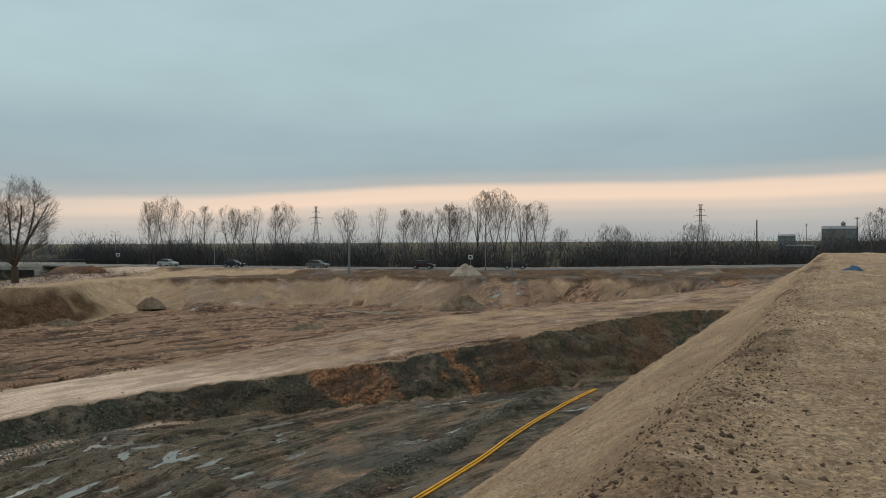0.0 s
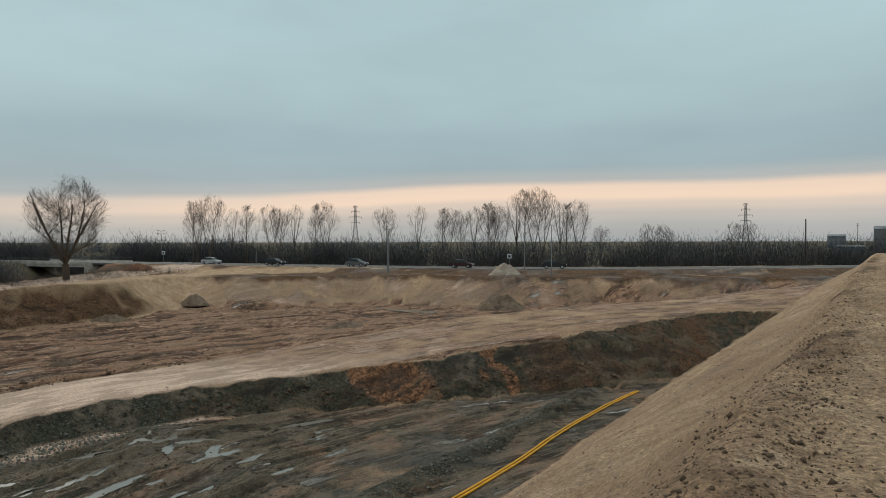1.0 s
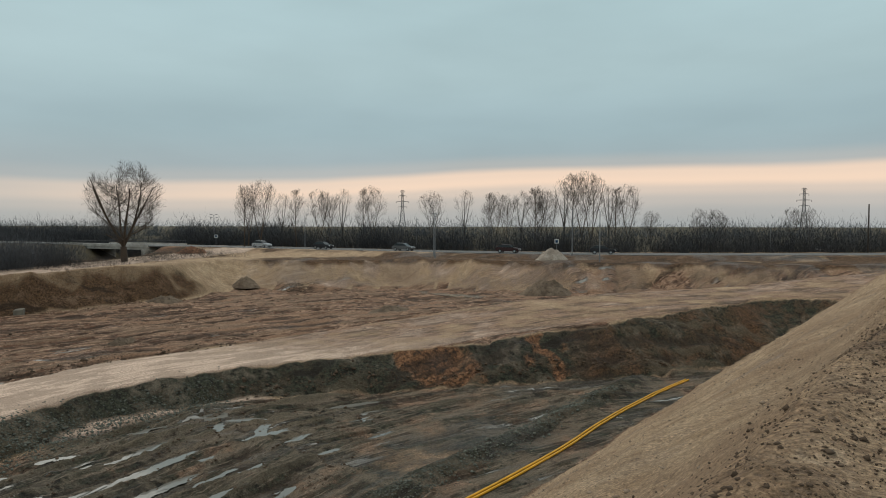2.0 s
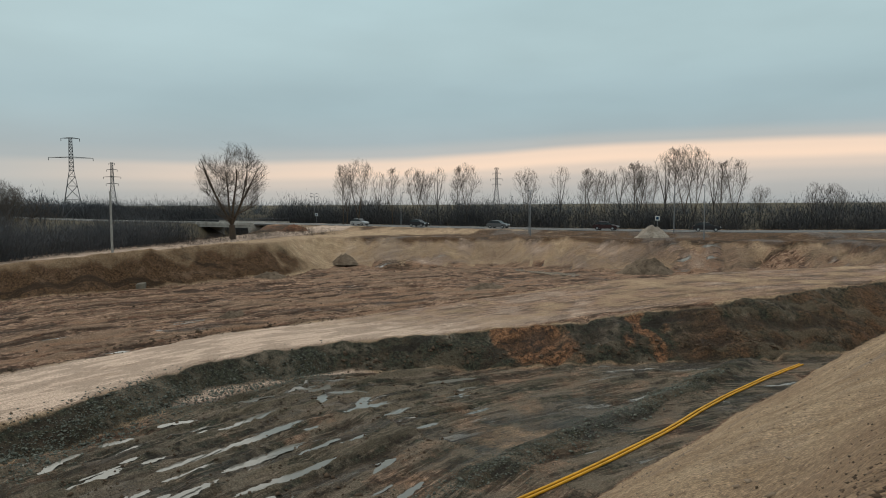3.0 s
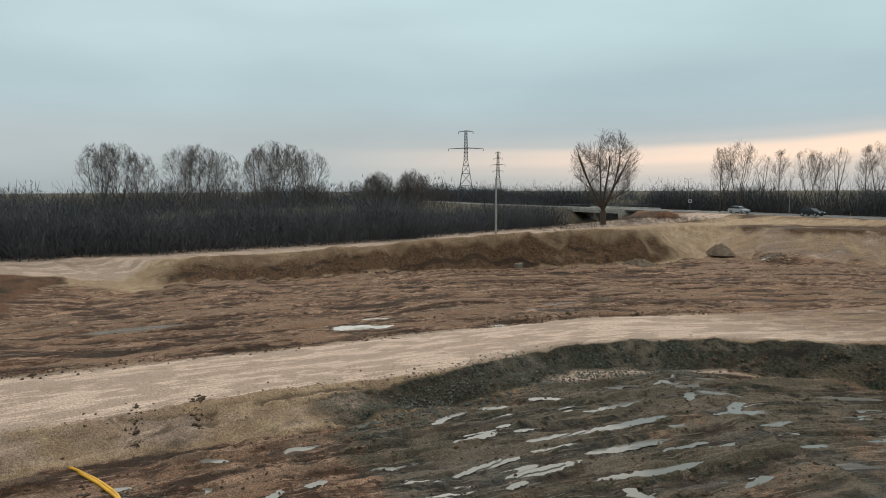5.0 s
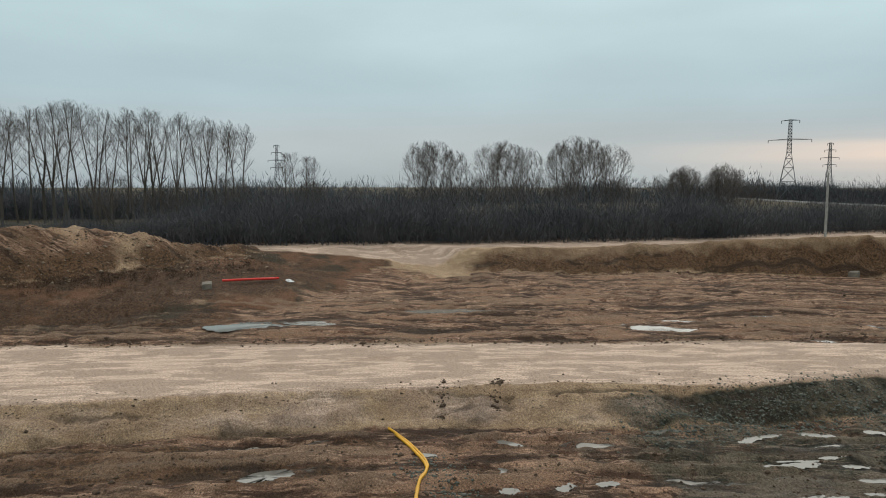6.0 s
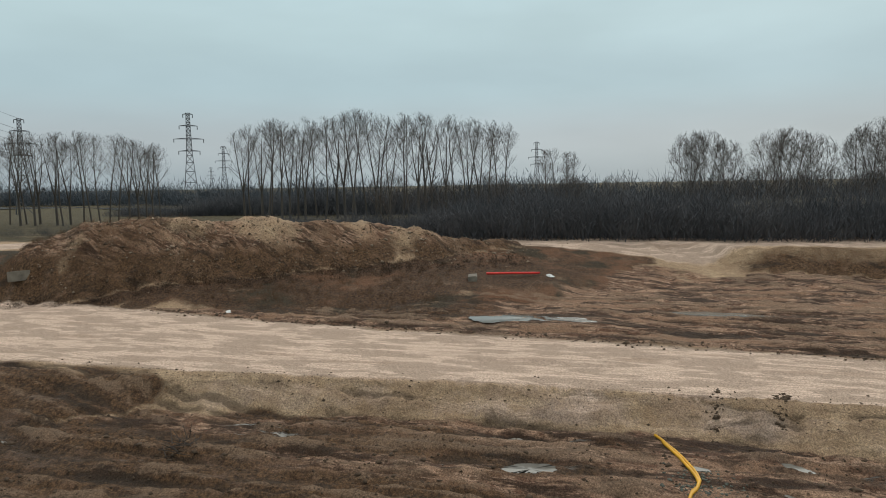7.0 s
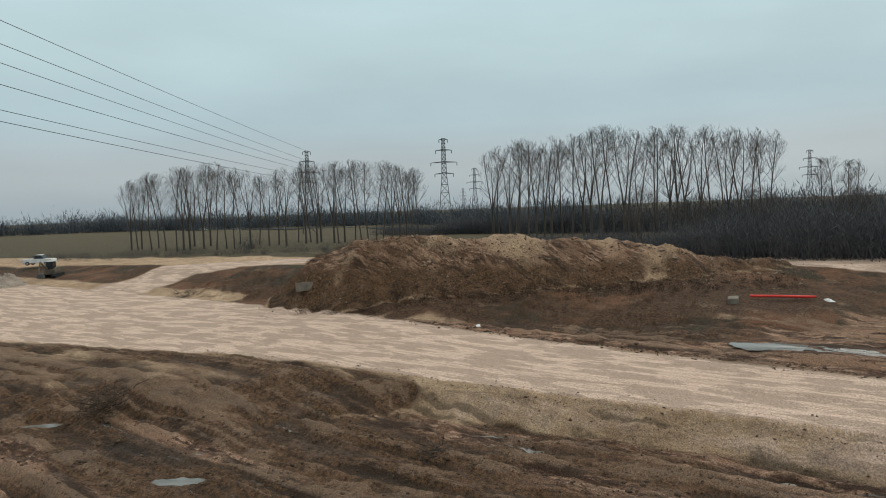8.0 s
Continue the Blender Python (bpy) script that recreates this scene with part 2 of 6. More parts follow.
def water_material():
    k = Nodes("puddle_water", 0.10)
    k.b.inputs["Base Color"].default_value = (0.165, 0.158, 0.138, 1)
    k.b.inputs["Specular IOR Level"].default_value = 0.5
    k.b.inputs["IOR"].default_value = 1.33
    k.bump(k.noise(2.0, 3.0), 0.01, 0.15)
    return k.m


EARTH = ground_material()
WATER = water_material()
ASPHALT = plain("asphalt", (0.12, 0.12, 0.118), 0.85, 0, 0.3, 1.5)
BARK_GREY = bark("grey_bark", (0.060, 0.052, 0.044), (0.115, 0.10, 0.085))
BARK_BROWN = bark("brown_bark", (0.055, 0.040, 0.030), (0.125, 0.090, 0.065))
TWIG = bark("twig_bark", (0.085, 0.074, 0.066), (0.15, 0.130, 0.115))
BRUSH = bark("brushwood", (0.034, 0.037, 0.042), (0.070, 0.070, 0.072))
# distance haze put into the bark colour of these two: paler and bluer
MIDWOOD = bark("hazed_brushwood", (0.058, 0.063, 0.070), (0.105, 0.105, 0.110))
FARWOOD = bark("hazed_wood", (0.070, 0.085, 0.10), (0.10, 0.115, 0.13))
BRUSH_DARK = bark("dark_brushwood", (0.030, 0.027, 0.026), (0.065, 0.055, 0.05))


# ---- the ground: one sheet, shaped by the lines of the works ----
def lattice(x, y, seed):
    h = (x * 374761393 + y * 668265263 + seed * 2147483647) & 0xFFFFFFFF
    h = ((h ^ (h >> 13)) * 1274126177) & 0xFFFFFFFF
    return ((h ^ (h >> 16)) & 0xFFFF) / 65535.0


def vnoise(x, y, seed=0):
    """Smooth value noise of unit grain, -1 to 1."""
    xi, yi = np.floor(x).astype(np.int64), np.floor(y).astype(np.int64)
    fx, fy = x - xi, y - yi
    fx, fy = fx * fx * fx * (fx * (fx * 6 - 15) + 10), fy * fy * fy * (fy * (fy * 6 - 15) + 10)
    a, b = lattice(xi, yi, seed), lattice(xi + 1, yi, seed)
    c, d = lattice(xi, yi + 1, seed), lattice(xi + 1, yi + 1, seed)
    return 2 * ((a * (1 - fx) + b * fx) * (1 - fy) + (c * (1 - fx) + d * fx) * fy) - 1


def fbm(x, y, octaves=4, seed=0, gain=0.5):
    s, a = 0, 1.0
    for i in range(octaves):
        s = s + a * vnoise(x * 2**i + 17 * i, y * 2**i - 9 * i, seed + i)
        a *= gain
    return s


def smooth(a, b, v):
    t = np.clip((v - a) / (b - a), 0, 1)
    return t * t * (3 - 2 * t)


def to_line(x, y, pts):
    """Distance to a polyline, the way along it, the side (+ left of its run) and further columns of the points, interpolated."""
    pts = np.array(pts, float)
    best = np.full(x.shape, 1e18)
    along, side = np.zeros(x.shape), np.ones(x.shape)
    cols = [np.zeros(x.shape) for _ in range(pts.shape[1] - 2)]
    run = 0.0
    for p, q in zip(pts[:-1], pts[1:]):
        d = q[:2] - p[:2]
        n = np.hypot(*d)
        k = np.clip(((x - p[0]) * d[0] + (y - p[1]) * d[1]) / n**2, 0, 1)
        ex, ey = x - p[0] - k * d[0], y - p[1] - k * d[1]
        e = ex * ex + ey * ey
        m = e < best
        best = np.where(m, e, best)
        along = np.where(m, run + k * n, along)
        side = np.where(m, np.sign(d[0] * ey - d[1] * ex), side)
        for i in range(len(cols)):
            cols[i] = np.where(m, p[2 + i] + k * (q[2 + i] - p[2 + i]), cols[i])
        run += n
    return np.sqrt(best), along, side, cols


def in_poly(x, y, pts):
    r = np.zeros(x.shape, bool)
    for (ax, ay), (bx, by) in zip(pts, pts[1:] + pts[:1]):
        if ay != by:
            r ^= ((ay > y) != (by > y)) & (x < (bx - ax) * (y - ay) / (by - ay) + ax)
    return r


def outside(x, y, pts):
    """Signed distance to a polygon, positive outside."""
    d = to_line(x, y, pts + pts[:1])[0]
    return np.where(in_poly(x, y, pts), -d, d)


# haul road: centre line with height and half width, from the ramp in the north-east to the south
HAUL = [(76, 106, -0.5, 6), (48, 89, -0.9, 8.5), (30, 75, -1.4, 8.5), (13, 71, -2.1, 7.8), (3, 66, -2.7, 7.8), (-7, 60, -3.6, 6.8), (-16, 51.5, -4.2, 6.2),
        (-24.5, 42, -4.2, 5.0), (-29.5, 29, -4.2, 4.4), (-33.2, 18, -4.2, 4.3), (-36, 8, -4.2, 4.4), (-38.5, -2, -4.2, 5.3), (-41, -12, -4.2, 6.0),
        (-44.5, -24, -4.2, 7.0), (-47, -34, -4.2, 9.0), (-50, -56, -4.2, 12.0), (-56, -100, -3.6, 14.0)]
# foot of the bank round the pit floor
PIT = [(26, 64), (10, 54), (2, 51.5), (-9, 47), (-18, 42), (-23, 35.5), (-24, 27), (-25, 18), (-29.4, 8), (-30.5, 3.5), (-32, -6), (-32.5, -16),
       (-30, -23), (-28, -30), (-24, -37), (-18, -50), (0, -70), (30, -60), (60, 40)]
# foot of the walls round the middle floor
FLOOR = [(70, 104), (34, 96), (20, 97), (8, 97), (-6, 99.5), (-20, 102), (-31, 98), (-42, 95), (-43, 84), (-52, 67), (-61, 52), (-66, 40), (-68.5, 28),
         (-63, 18), (-58, 8), (-55, -5), (-54, -16), (-53, -28), (-60, -50), (-66, -110), (0, -130), (80, 0)]
# spoil heap ridge
RIDGE = [(-63.4, -39.6, 0.7), (-64.6, -36.4, 2.0), (-66, -30.3, 2.35), (-67.6, -24.7, 2.2), (-69.6, -18, 1.85), (-72, -10, 1.3), (-73.5, -5.3, 0.3), (-75, -1.3, -0.6), (-77, 5, -1.3)]
# asphalt road, centre
ROAD = [(330, 190), (190, 168), (130, 147), (66, 128), (21, 119.5), (-4.5, 123), (-32, 132), (-59, 142.5), (-84, 151.5), (-112, 160.5), (-165, 180), (-270, 235)]
# stream bed under the road bridge
STREAM = [(-82, 118), (-90, 138), (-97, 156), (-106, 180), (-112, 200)]
# sandy track west of the works: centre, height
TRACK = [(-62, 135, 0.1), (-64, 104, -0.4), (-69, 84, -1.0), (-72, 66, -1.5), (-76, 44, -1.7), (-79, 24, -1.7), (-84, 0, -1.7), (-89, -28, -1.7), (-88, -56, -1.7), (-76, -72, -1.8), (-63, -74, -2.4)]
# sandy path from the floor up to the track
PATH = [(-80, 24), (-72, 24), (-64, 24.5), (-57, 22)]
# yellow pipes along the foot of the embankment
DRAIN = [(12.7, 53.4), (8.95, 47.8), (5.3, 41.6), (1.7, 34.6), (-3.5, 26.1), (-9, 18), (-15, 11), (-20.5, 7.3), (-23.0, 7.5), (-24.6, 8.4), (-26.8, 8.4), (-29.0, 8.0)]
CREST = radians(30.0)  # run of the embankment
TOP, TOE_L = 3.85, 14.2


def terrain(x, y):
    """Height and the weights of the surface zones."""
    z = np.zeros(x.shape)
    far = np.hypot(x, y)
    west = smooth(-50, -72, x) * (1 - smooth(75, 130, y))
    z = z - 1.75 * west - 1.2 * smooth(-140, -260, x) + 0.25 * fbm(x / 30, y / 30, 3, 3)
    # asphalt road stands on a low bank
    dr = to_line(x, y, ROAD)[0]
    z = z + (0.6 - z) * (1 - smooth(6.5, 11, dr))
    # track
    dt, _, _, (tz,) = to_line(x, y, TRACK)
    wobble = 0.8 * fbm(x / 6, y / 6, 3, 8)
    z = z + (tz - z) * (1 - smooth(4.5, 9, dt))
    # spoil heap
    dm, _, _, (mz,) = to_line(x, y, RIDGE)
    heap = mz + 0.26 * fbm(x / 3.5, y / 3.5, 4, 11) - np.maximum(0, dm - 1.4) * 0.85
    heapness = smooth(-0.4, 0.3, heap - z)
    z = np.maximum(z, heap)
    # middle floor
    df = outside(x, y, FLOOR) + 0.7 * fbm(x / 4, y / 4, 3, 21)
    run = 5.0 - 1.8 * smooth(-40, -46, x) * smooth(92, 84, y) + 12.0 * smooth(26, 16, y) * smooth(-46, -56, x)
    dpath = to_line(x, y, PATH)[0]
    onpath = 1 - smooth(0.4, 6.5, dpath + 2.2 * wobble - 0.16 * (x + 72))
    run = run + 7.0 * onpath
    zf = -4.2 + 0.22 * fbm(x / 8, y / 8, 3, 23)
    cut = np.clip(df / run, 0, 1)
    cut = cut * (1 - 0.15 * np.sin(cut * 3.14159))
    z = np.where(df < run, zf + (z - zf) * cut, z)
    # the heap is tipped on the finished slope
    heapness = np.maximum(heapness * smooth(-1.0, 0.2, heap - z), smooth(-0.3, 0.3, heap - z))
    z = np.maximum(z, heap)
    wallzone = smooth(-0.3, 0.5, df) * (1 - smooth(run - 0.5, run + 1.5, df))
    inside = df < 0
    z = z + 0.22 * np.exp(-(((df - 3.6) / 1.3) ** 2)) * smooth(-42, -47, x) * smooth(90, 84, y) * smooth(26, 32, y) * (1 + 0.5 * fbm(x / 3, y / 3, 3, 25))
    # haul road and its ramp
    dh, along, side, (hz, hw) = to_line(x, y, HAUL)
    shoulder = 1 - smooth(hw, hw + 3.0 + 4 * smooth(0, 25, x), dh)
    z = z + (hz - z) * shoulder
    inner = in_poly(x, y, [(p[0], p[1]) for p in HAUL] + [(0, -130), (90, 0)])
    z = np.where(inner, hz, z)
    z = z + (0.6 - z) * (1 - smooth(5.5, 9.5, dr))
    z = z - (z + 3.6) * (1 - smooth(4, 11, to_line(x, y, STREAM)[0]))
    # pit
    pit_z = -5.45 - 0.85 * smooth(-29, -9, x) * smooth(5, 26, y)
    dp = outside(x, y, PIT) + 0.35 * fbm(x / 2.5, y / 2.5, 3, 31)
    steep = 0.62 + 0.1 * smooth(-20, -8, x) - 0.32 * smooth(-13, -20, y)
    cutface = pit_z + np.maximum(0, dp) * steep
    bank = smooth(-0.2, 0.5, dp) * smooth(-0.05, 0.3, z - cutface)
    z = np.where(dp < 30, np.minimum(z, cutface), z)
    pit_in = smooth(0.4, -0.4, dp)
    # embankment under the camera
    nx, ny = -math.cos(CREST), math.sin(CREST)
    lat = x * nx + y * ny + 0.25 * fbm(x / 7, y / 7, 2, 41)
    run_s = x * math.sin(CREST) + y * math.cos(CREST)
    face = TOP - (TOP + 6.3) / (TOE_L - 0.5) * np.maximum(0, lat - 0.5)
    face = np.minimum(face, TOP - 0.6 * np.maximum(0, -lat - 26))
    face = face - 0.45 * np.maximum(0, run_s - 104) - 0.85 * np.maximum(0, -run_s - 3.0)
    face = face - 0.35 * smooth(0.2, 2.6, lat) * smooth(4.5, 2.6, lat)
    emb = smooth(-0.15, 0.15, face - z)
    base = np.maximum(z, face)
    # tracks and clods
    ragged = fbm(along / 7, (dh * side) * 1.15, 4, 51, 0.6)
    ruts = np.abs(vnoise(along / 16, dh * side * 0.72 + 0.6 * vnoise(along / 9, dh * 0.2, 55), 52))
    fine_ruts = 1 - np.abs(vnoise(along / 8, dh * side * 1.7 + 0.8 * vnoise(along / 6, dh * 0.3, 58), 57))
    clod = fbm(x * 0.9, y * 0.9, 5, 61, 0.6)
    onroad = (1 - smooth(hw - 0.6, hw + 0.8, dh)) * (1 - emb)
    near = 1 - smooth(120, 200, far)
    floor_w = np.where(inside | inner, 1.0, 0.35) * (1 - onroad) * (1 - emb) * near
    # a bund of dark gravel beside the pipes, and a smoothed bed under them
    bund = smooth(24, 29, y) * smooth(58, 53, y) * np.exp(-(((lat - 18.6 + 0.5 * fbm(x / 4, y / 4, 2, 43)) / 1.0) ** 2)) * pit_in
    dd = to_line(x, y, DRAIN)[0]
    floor_w = floor_w * (1 - 0.85 * smooth(1.8, 0.6, dd))
    dryness = np.exp(-(((x + 4.5 - 0.35 * (y - 34)) / 4.5) ** 2) - (((y - 34) / 9.0) ** 2))
    floor_w = floor_w * (1 - 0.6 * dryness) * (1 - 0.35 * pit_in * smooth(-13, -7, x))
    base = base + 0.42 * bund * (1 - emb)
    z = base + floor_w * ((0.12 + 0.06 * pit_in) * ragged + (0.30 - 0.04 * pit_in) * (ruts - 0.42) + (0.14 + 0.08 * pit_in) * (fine_ruts - 0.6) + 0.08 * clod)
    # rut height, handed on to shade the material's colour
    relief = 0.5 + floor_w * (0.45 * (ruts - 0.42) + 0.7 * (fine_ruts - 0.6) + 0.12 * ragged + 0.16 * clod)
    z += 0.30 * heapness * fbm(x * 0.45, y * 0.45, 5, 71, 0.6) * near + 0.24 * wallzone * smooth(28, 38, y) * fbm(along / 1.7, z * 0.3, 4, 73, 0.6) * near
    z += bank * (1 - emb) * 0.17 * fbm(x * 0.8, y * 0.8, 4, 75)
    z += onroad * (0.03 * ragged + 0.02 * clod)
    z += emb * (0.045 * clod + 0.05 * fbm(x / 2, y / 2, 3, 77) + 0.05 * smooth(1.4, 0.2, lat) * fbm(x * 2.2, y * 2.2, 4, 79, 0.65))
    z += onpath * wallzone * (0.22 * fbm(x / 3, y / 3, 4, 78) + 0.1 * clod)
    z += emb * smooth(1.6, 0.4, lat) * near * (0.05 * fbm(x / 1.3, y / 1.3, 3, 80, 0.6) + 0.07 * smooth(0.1, 0.6, vnoise(x / 2.4, y / 2.4, 84)) * clod)
    # zones
    j = 0.5 * fbm(x / 3, y / 3, 4, 81)
    # the dry grass of the hollow ends along a slanting line
    slant = y + 0.2 + 0.95 * (x + 49.7) + 5 * j
    pale = np.maximum(onroad * (0.36 + 0.35 * j + 0.64 * smooth(60, 38, y + 8 * j)), (1 - smooth(4.6, 6.4, dt + wobble)) * (1 - smooth(0.1, 0.4, heapness)))
    mud = np.where(inside & ~inner, 0.95, 0.0) * (1 - onroad)
    mud = np.maximum(mud, pit_in * (0.95 - 0.45 * dryness - 0.8 * smooth(0.3, 0.7, bund)))
    mud = np.maximum(mud, (0.52 + 0.22 * smooth(-10, 20, x)) * wallzone * smooth(60, 80, y) * (0.9 + 0.9 * j) * smooth(-45, -30, x))
    mid_n = smooth(26, 34, y + 3 * j)
    gravel = np.maximum(pit_in * smooth(6, 13, y + 4 * j + 0.35 * x) * (0.80 + 0.65 * j) * (1 - 0.35 * dryness), bank * mid_n * 1.0) * (1 - emb)
    gravel = np.maximum(gravel, 1.3 * smooth(0.25, 0.6, bund) * (1 - emb))
    gravel = np.maximum(gravel, 1.2 * bank * smooth(15, 20, y + 4 * j) * smooth(2.8, 1.2, dp + 1.2 * j) * (1 - emb))
    xr = x + 2.2 * fbm(x / 2.2, y / 2.2, 3, 83) + 0.5 * (y - 52)
    rust = bank * (1 - emb) * np.maximum(1.25 * np.exp(-(((xr + 6.5) / 2.7) ** 2)) * smooth(46, 49, y), np.maximum(1.2 * np.exp(-(((xr - 3.2) / 1.8) ** 2)), 0.30 * np.exp(-(((x - 10) / 6.0) ** 2))) * smooth(50, 52, y)) * smooth(66, 58, y) * (1.1 + 0.8 * j)
    hollow = smooth(2.0, -2.0, slant) * smooth(1.5, 4.0, dh - hw) * smooth(-40, -44, x) * (1 - smooth(0.3, 0.8, heapness)) * (1 - smooth(-78, -82, x))
    berm = smooth(-0.3, 0.5, df) * smooth(5.2, 6.6, dt + 0.5 * wobble) * smooth(-38, -44, x) * (1 - smooth(80, 94, y + 8 * j)) * smooth(-84, -80, x) * smooth(20, 26, y)
    grass = hollow * (0.9 + 0.5 * j) * (1 - pale)
    wild = smooth(-52, -60, x) * smooth(84, 92, y) * smooth(5.0, 6.5, dt) * smooth(7, 10, dr)
    grass = np.maximum(grass, wild * (0.8 + 0.5 * j))
    rust = np.maximum(rust, 0.55 * wild * smooth(112, 128, y) * (1 + 0.8 * j))
    field = smooth(-92, -98, x - 4 * j) * (1 - pale) * 1.0
    field = np.maximum(field, smooth(12, 20, dr) * smooth(134, 150, y + x * 0.1))
    soil = np.maximum(bank * smooth(-14, -18, y + 4 * j), pit_in * smooth(9, 3, y + 5 * j) * (0.84 + 0.75 * fbm(along / 8, dh * side * 0.55, 4, 85))) * (1 - emb)
    soil = np.maximum(soil, 0.50 * bank * smooth(1, 6, x) * (1 + 0.8 * j) * (1 - emb))
    lip = smooth(run - 1.5, run + 0.2, df) * smooth(run + 20.0, run + 11.0, df) * smooth(70, 90, y) * smooth(-48, -38, x)
    soil = np.maximum(soil, lip * (0.92 + 0.9 * j))
    verge = smooth(11, 8, dr) * smooth(4.0, 4.6, dr)
    grass = np.maximum(grass, verge * (0.6 + 0.6 * j))
    soil = np.maximum(soil, inner * (1 - onroad) * (1 - emb) * smooth(-14, -20, y + 5 * j) * (0.72 + 0.5 * fbm(along / 8, dh * side * 0.55, 4, 85)))
    foot = smooth(15, 9, dm + 5 * j) * (1 - heapness) * smooth(4.0, 0.0, slant) * smooth(-46, -50, x) * (1 - smooth(3, 6, -dt + 9))
    grass = np.maximum(grass, 0.9 * foot)
    # berm: brown soil, strongest low on the face, with its shadow painted in
    soil = np.maximum(soil, berm * (1.0 + 0.35 * j) * (1 - 0.50 * smooth(1.4, 3.0, df + 1.8 * j)))
    soil = np.maximum(soil, heapness * (0.34 + 0.65 * smooth(0.2, -1.7, z + 1.6 * j)) * (1 + 0.9 * j) * (1 - pale))
    soil = np.maximum(soil, 0.40 * emb * smooth(1.3, 0.7, lat) * smooth(-0.9, 0.2, lat) * (1 + 1.3 * j))
    mud = np.maximum(mud, heapness * (0.80 - 0.20 * smooth(-0.3, 1.4, z)) * (1 + 0.8 * j) * (1 - pale))
    ramp = onroad * smooth(34, 50, y + 6 * j)
    mud = np.maximum(mud, 0.62 * np.maximum(ramp, inner * (1 - pit_in) * (1 - bank) * smooth(34, 50, y)) * (1 + 0.9 * j))
    mud, gravel, grass, field, pale = (w * (1 - emb) for w in (mud * (1 - 0.8 * bank), gravel, grass, field, pale * (1 - bank)))
    pale = np.maximum(pale, (0.40 - 0.2 * smooth(0, 25, x)) * wallzone * smooth(60, 80, y) * smooth(-47, -40, x) * (1 + 1.1 * j) * (1 - emb))
    pale = np.maximum(pale, 0.50 * bank * smooth(27, 19, y + 3 * j) * smooth(-17, -12, y) * (1 + 0.8 * j) * (1 - soil) * (1 - emb))
    rust = np.maximum(rust, 0.34 * bank * smooth(24, 16, y) * (1 - soil) * (1 + 0.6 * j) * (1 - emb))
    mud = np.maximum(mud, 0.95 * smooth(-5.0, -1.5, slant) * smooth(28, 22, y) * smooth(-74, -66, x) * smooth(1.0, 3.0, dh - hw) * (1 - inner) * (1 - heapness) * (1 + 0.5 * j))
    mud = mud * (1 - 0.25 * onpath)
    grass = grass * (1 - 0.85 * onpath)
    soil = soil * (1 - 0.85 * onpath)
    wet = np.maximum(pit_in * (0.55 + 0.45 * smooth(8, 24, y)), inside * (1 - onroad) * (0.70 - 0.42 * smooth(-34, -46, x))) * (0.45 + 0.6 * j) * smooth(0.6, 0.2, ruts)
    wet = np.maximum(wet, np.maximum(wallzone * smooth(60, 80, y) * smooth(-48, -36, x), 0.9 * lip) * (0.52 + 0.8 * fbm(x / 5, y / 5, 4, 87)))
    # puddle hollows: place, half length, half width, run in degrees
    pud, rim = np.zeros(x.shape), np.zeros(x.shape)
    for px, py, a, b, turn in PUDDLES:
        c, si = math.cos(radians(turn)), math.sin(radians(turn))
        u, v = (x - px) * c + (y - py) * si, -(x - px) * si + (y - py) * c
        r = np.hypot(u / a, v / (b + 0.1))
        pud, rim = np.maximum(pud, 1 - smooth(0.6, 1.0, r)), np.maximum(rim, 1 - smooth(1.25, 2.2, r))
    pud = pud * (1 - onroad) * (1 - emb)
    rim = rim * (1 - onroad) * (1 - emb)
    z = np.maximum(z, base - 0.05 - 0.6 * (1 - rim))
    z = z * (1 - pud) + pud * (base - 0.13 + 0.3 * (z - base))
    za = np.stack([pale, mud, gravel, rust], -1)
    zb = np.stack([grass, field, soil, wet], -1)
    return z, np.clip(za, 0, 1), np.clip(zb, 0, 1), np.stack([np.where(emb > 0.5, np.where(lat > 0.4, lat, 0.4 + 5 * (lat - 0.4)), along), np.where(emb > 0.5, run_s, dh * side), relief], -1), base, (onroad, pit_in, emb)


PIT_PUDDLES = [(-20.6, 34.2, 1.7, 0.34, 55), (-21.8, 29.4, 1.1, 0.26, 48), (-20.3, 31.1, 1.4, 0.18, 67), (-18.8, 30.7, 3.2, 0.42, 74), (-17.3, 28.8, 3.5, 0.27, 73), (-17.9, 38.4, 1.3, 0.48, 65), (-15.9, 38.3, 1.9, 0.50, 20),
               (-14.0, 35.7, 1.7, 0.34, 55), (-11.9, 36.0, 1.5, 0.28, 66), (-10.7, 43.2, 2.2, 0.36, 36), (-9.3, 41.7, 1.3, 0.32, 52), (-9.2, 39.7, 1.4, 0.20, 51), (-7.5, 37.3, 1.6, 0.24, 53), (-9.6, 34.2, 0.9, 0.18, 57)]
RUT_PUDDLES = [(-15.6, 27.4, 3.0, 0.32, 70), (-13.6, 25.3, 4.6, 0.34, 66), (-16.2, 20.4, 0.6, 0.22, 85), (-12.6, 23.6, 1.0, 0.36, 177), (-20.6, 22.4, 1.5, 0.26, 80), (-22.6, 26.3, 1.0, 0.31, 53), (-16.8, 36.4, 1.3, 0.42, 107), (-14.4, 37.2, 1.8, 0.50, 105),
               (-25.0, 19.8, 1.4, 0.27, 78), (-23.1, 23.4, 1.4, 0.20, 97)]
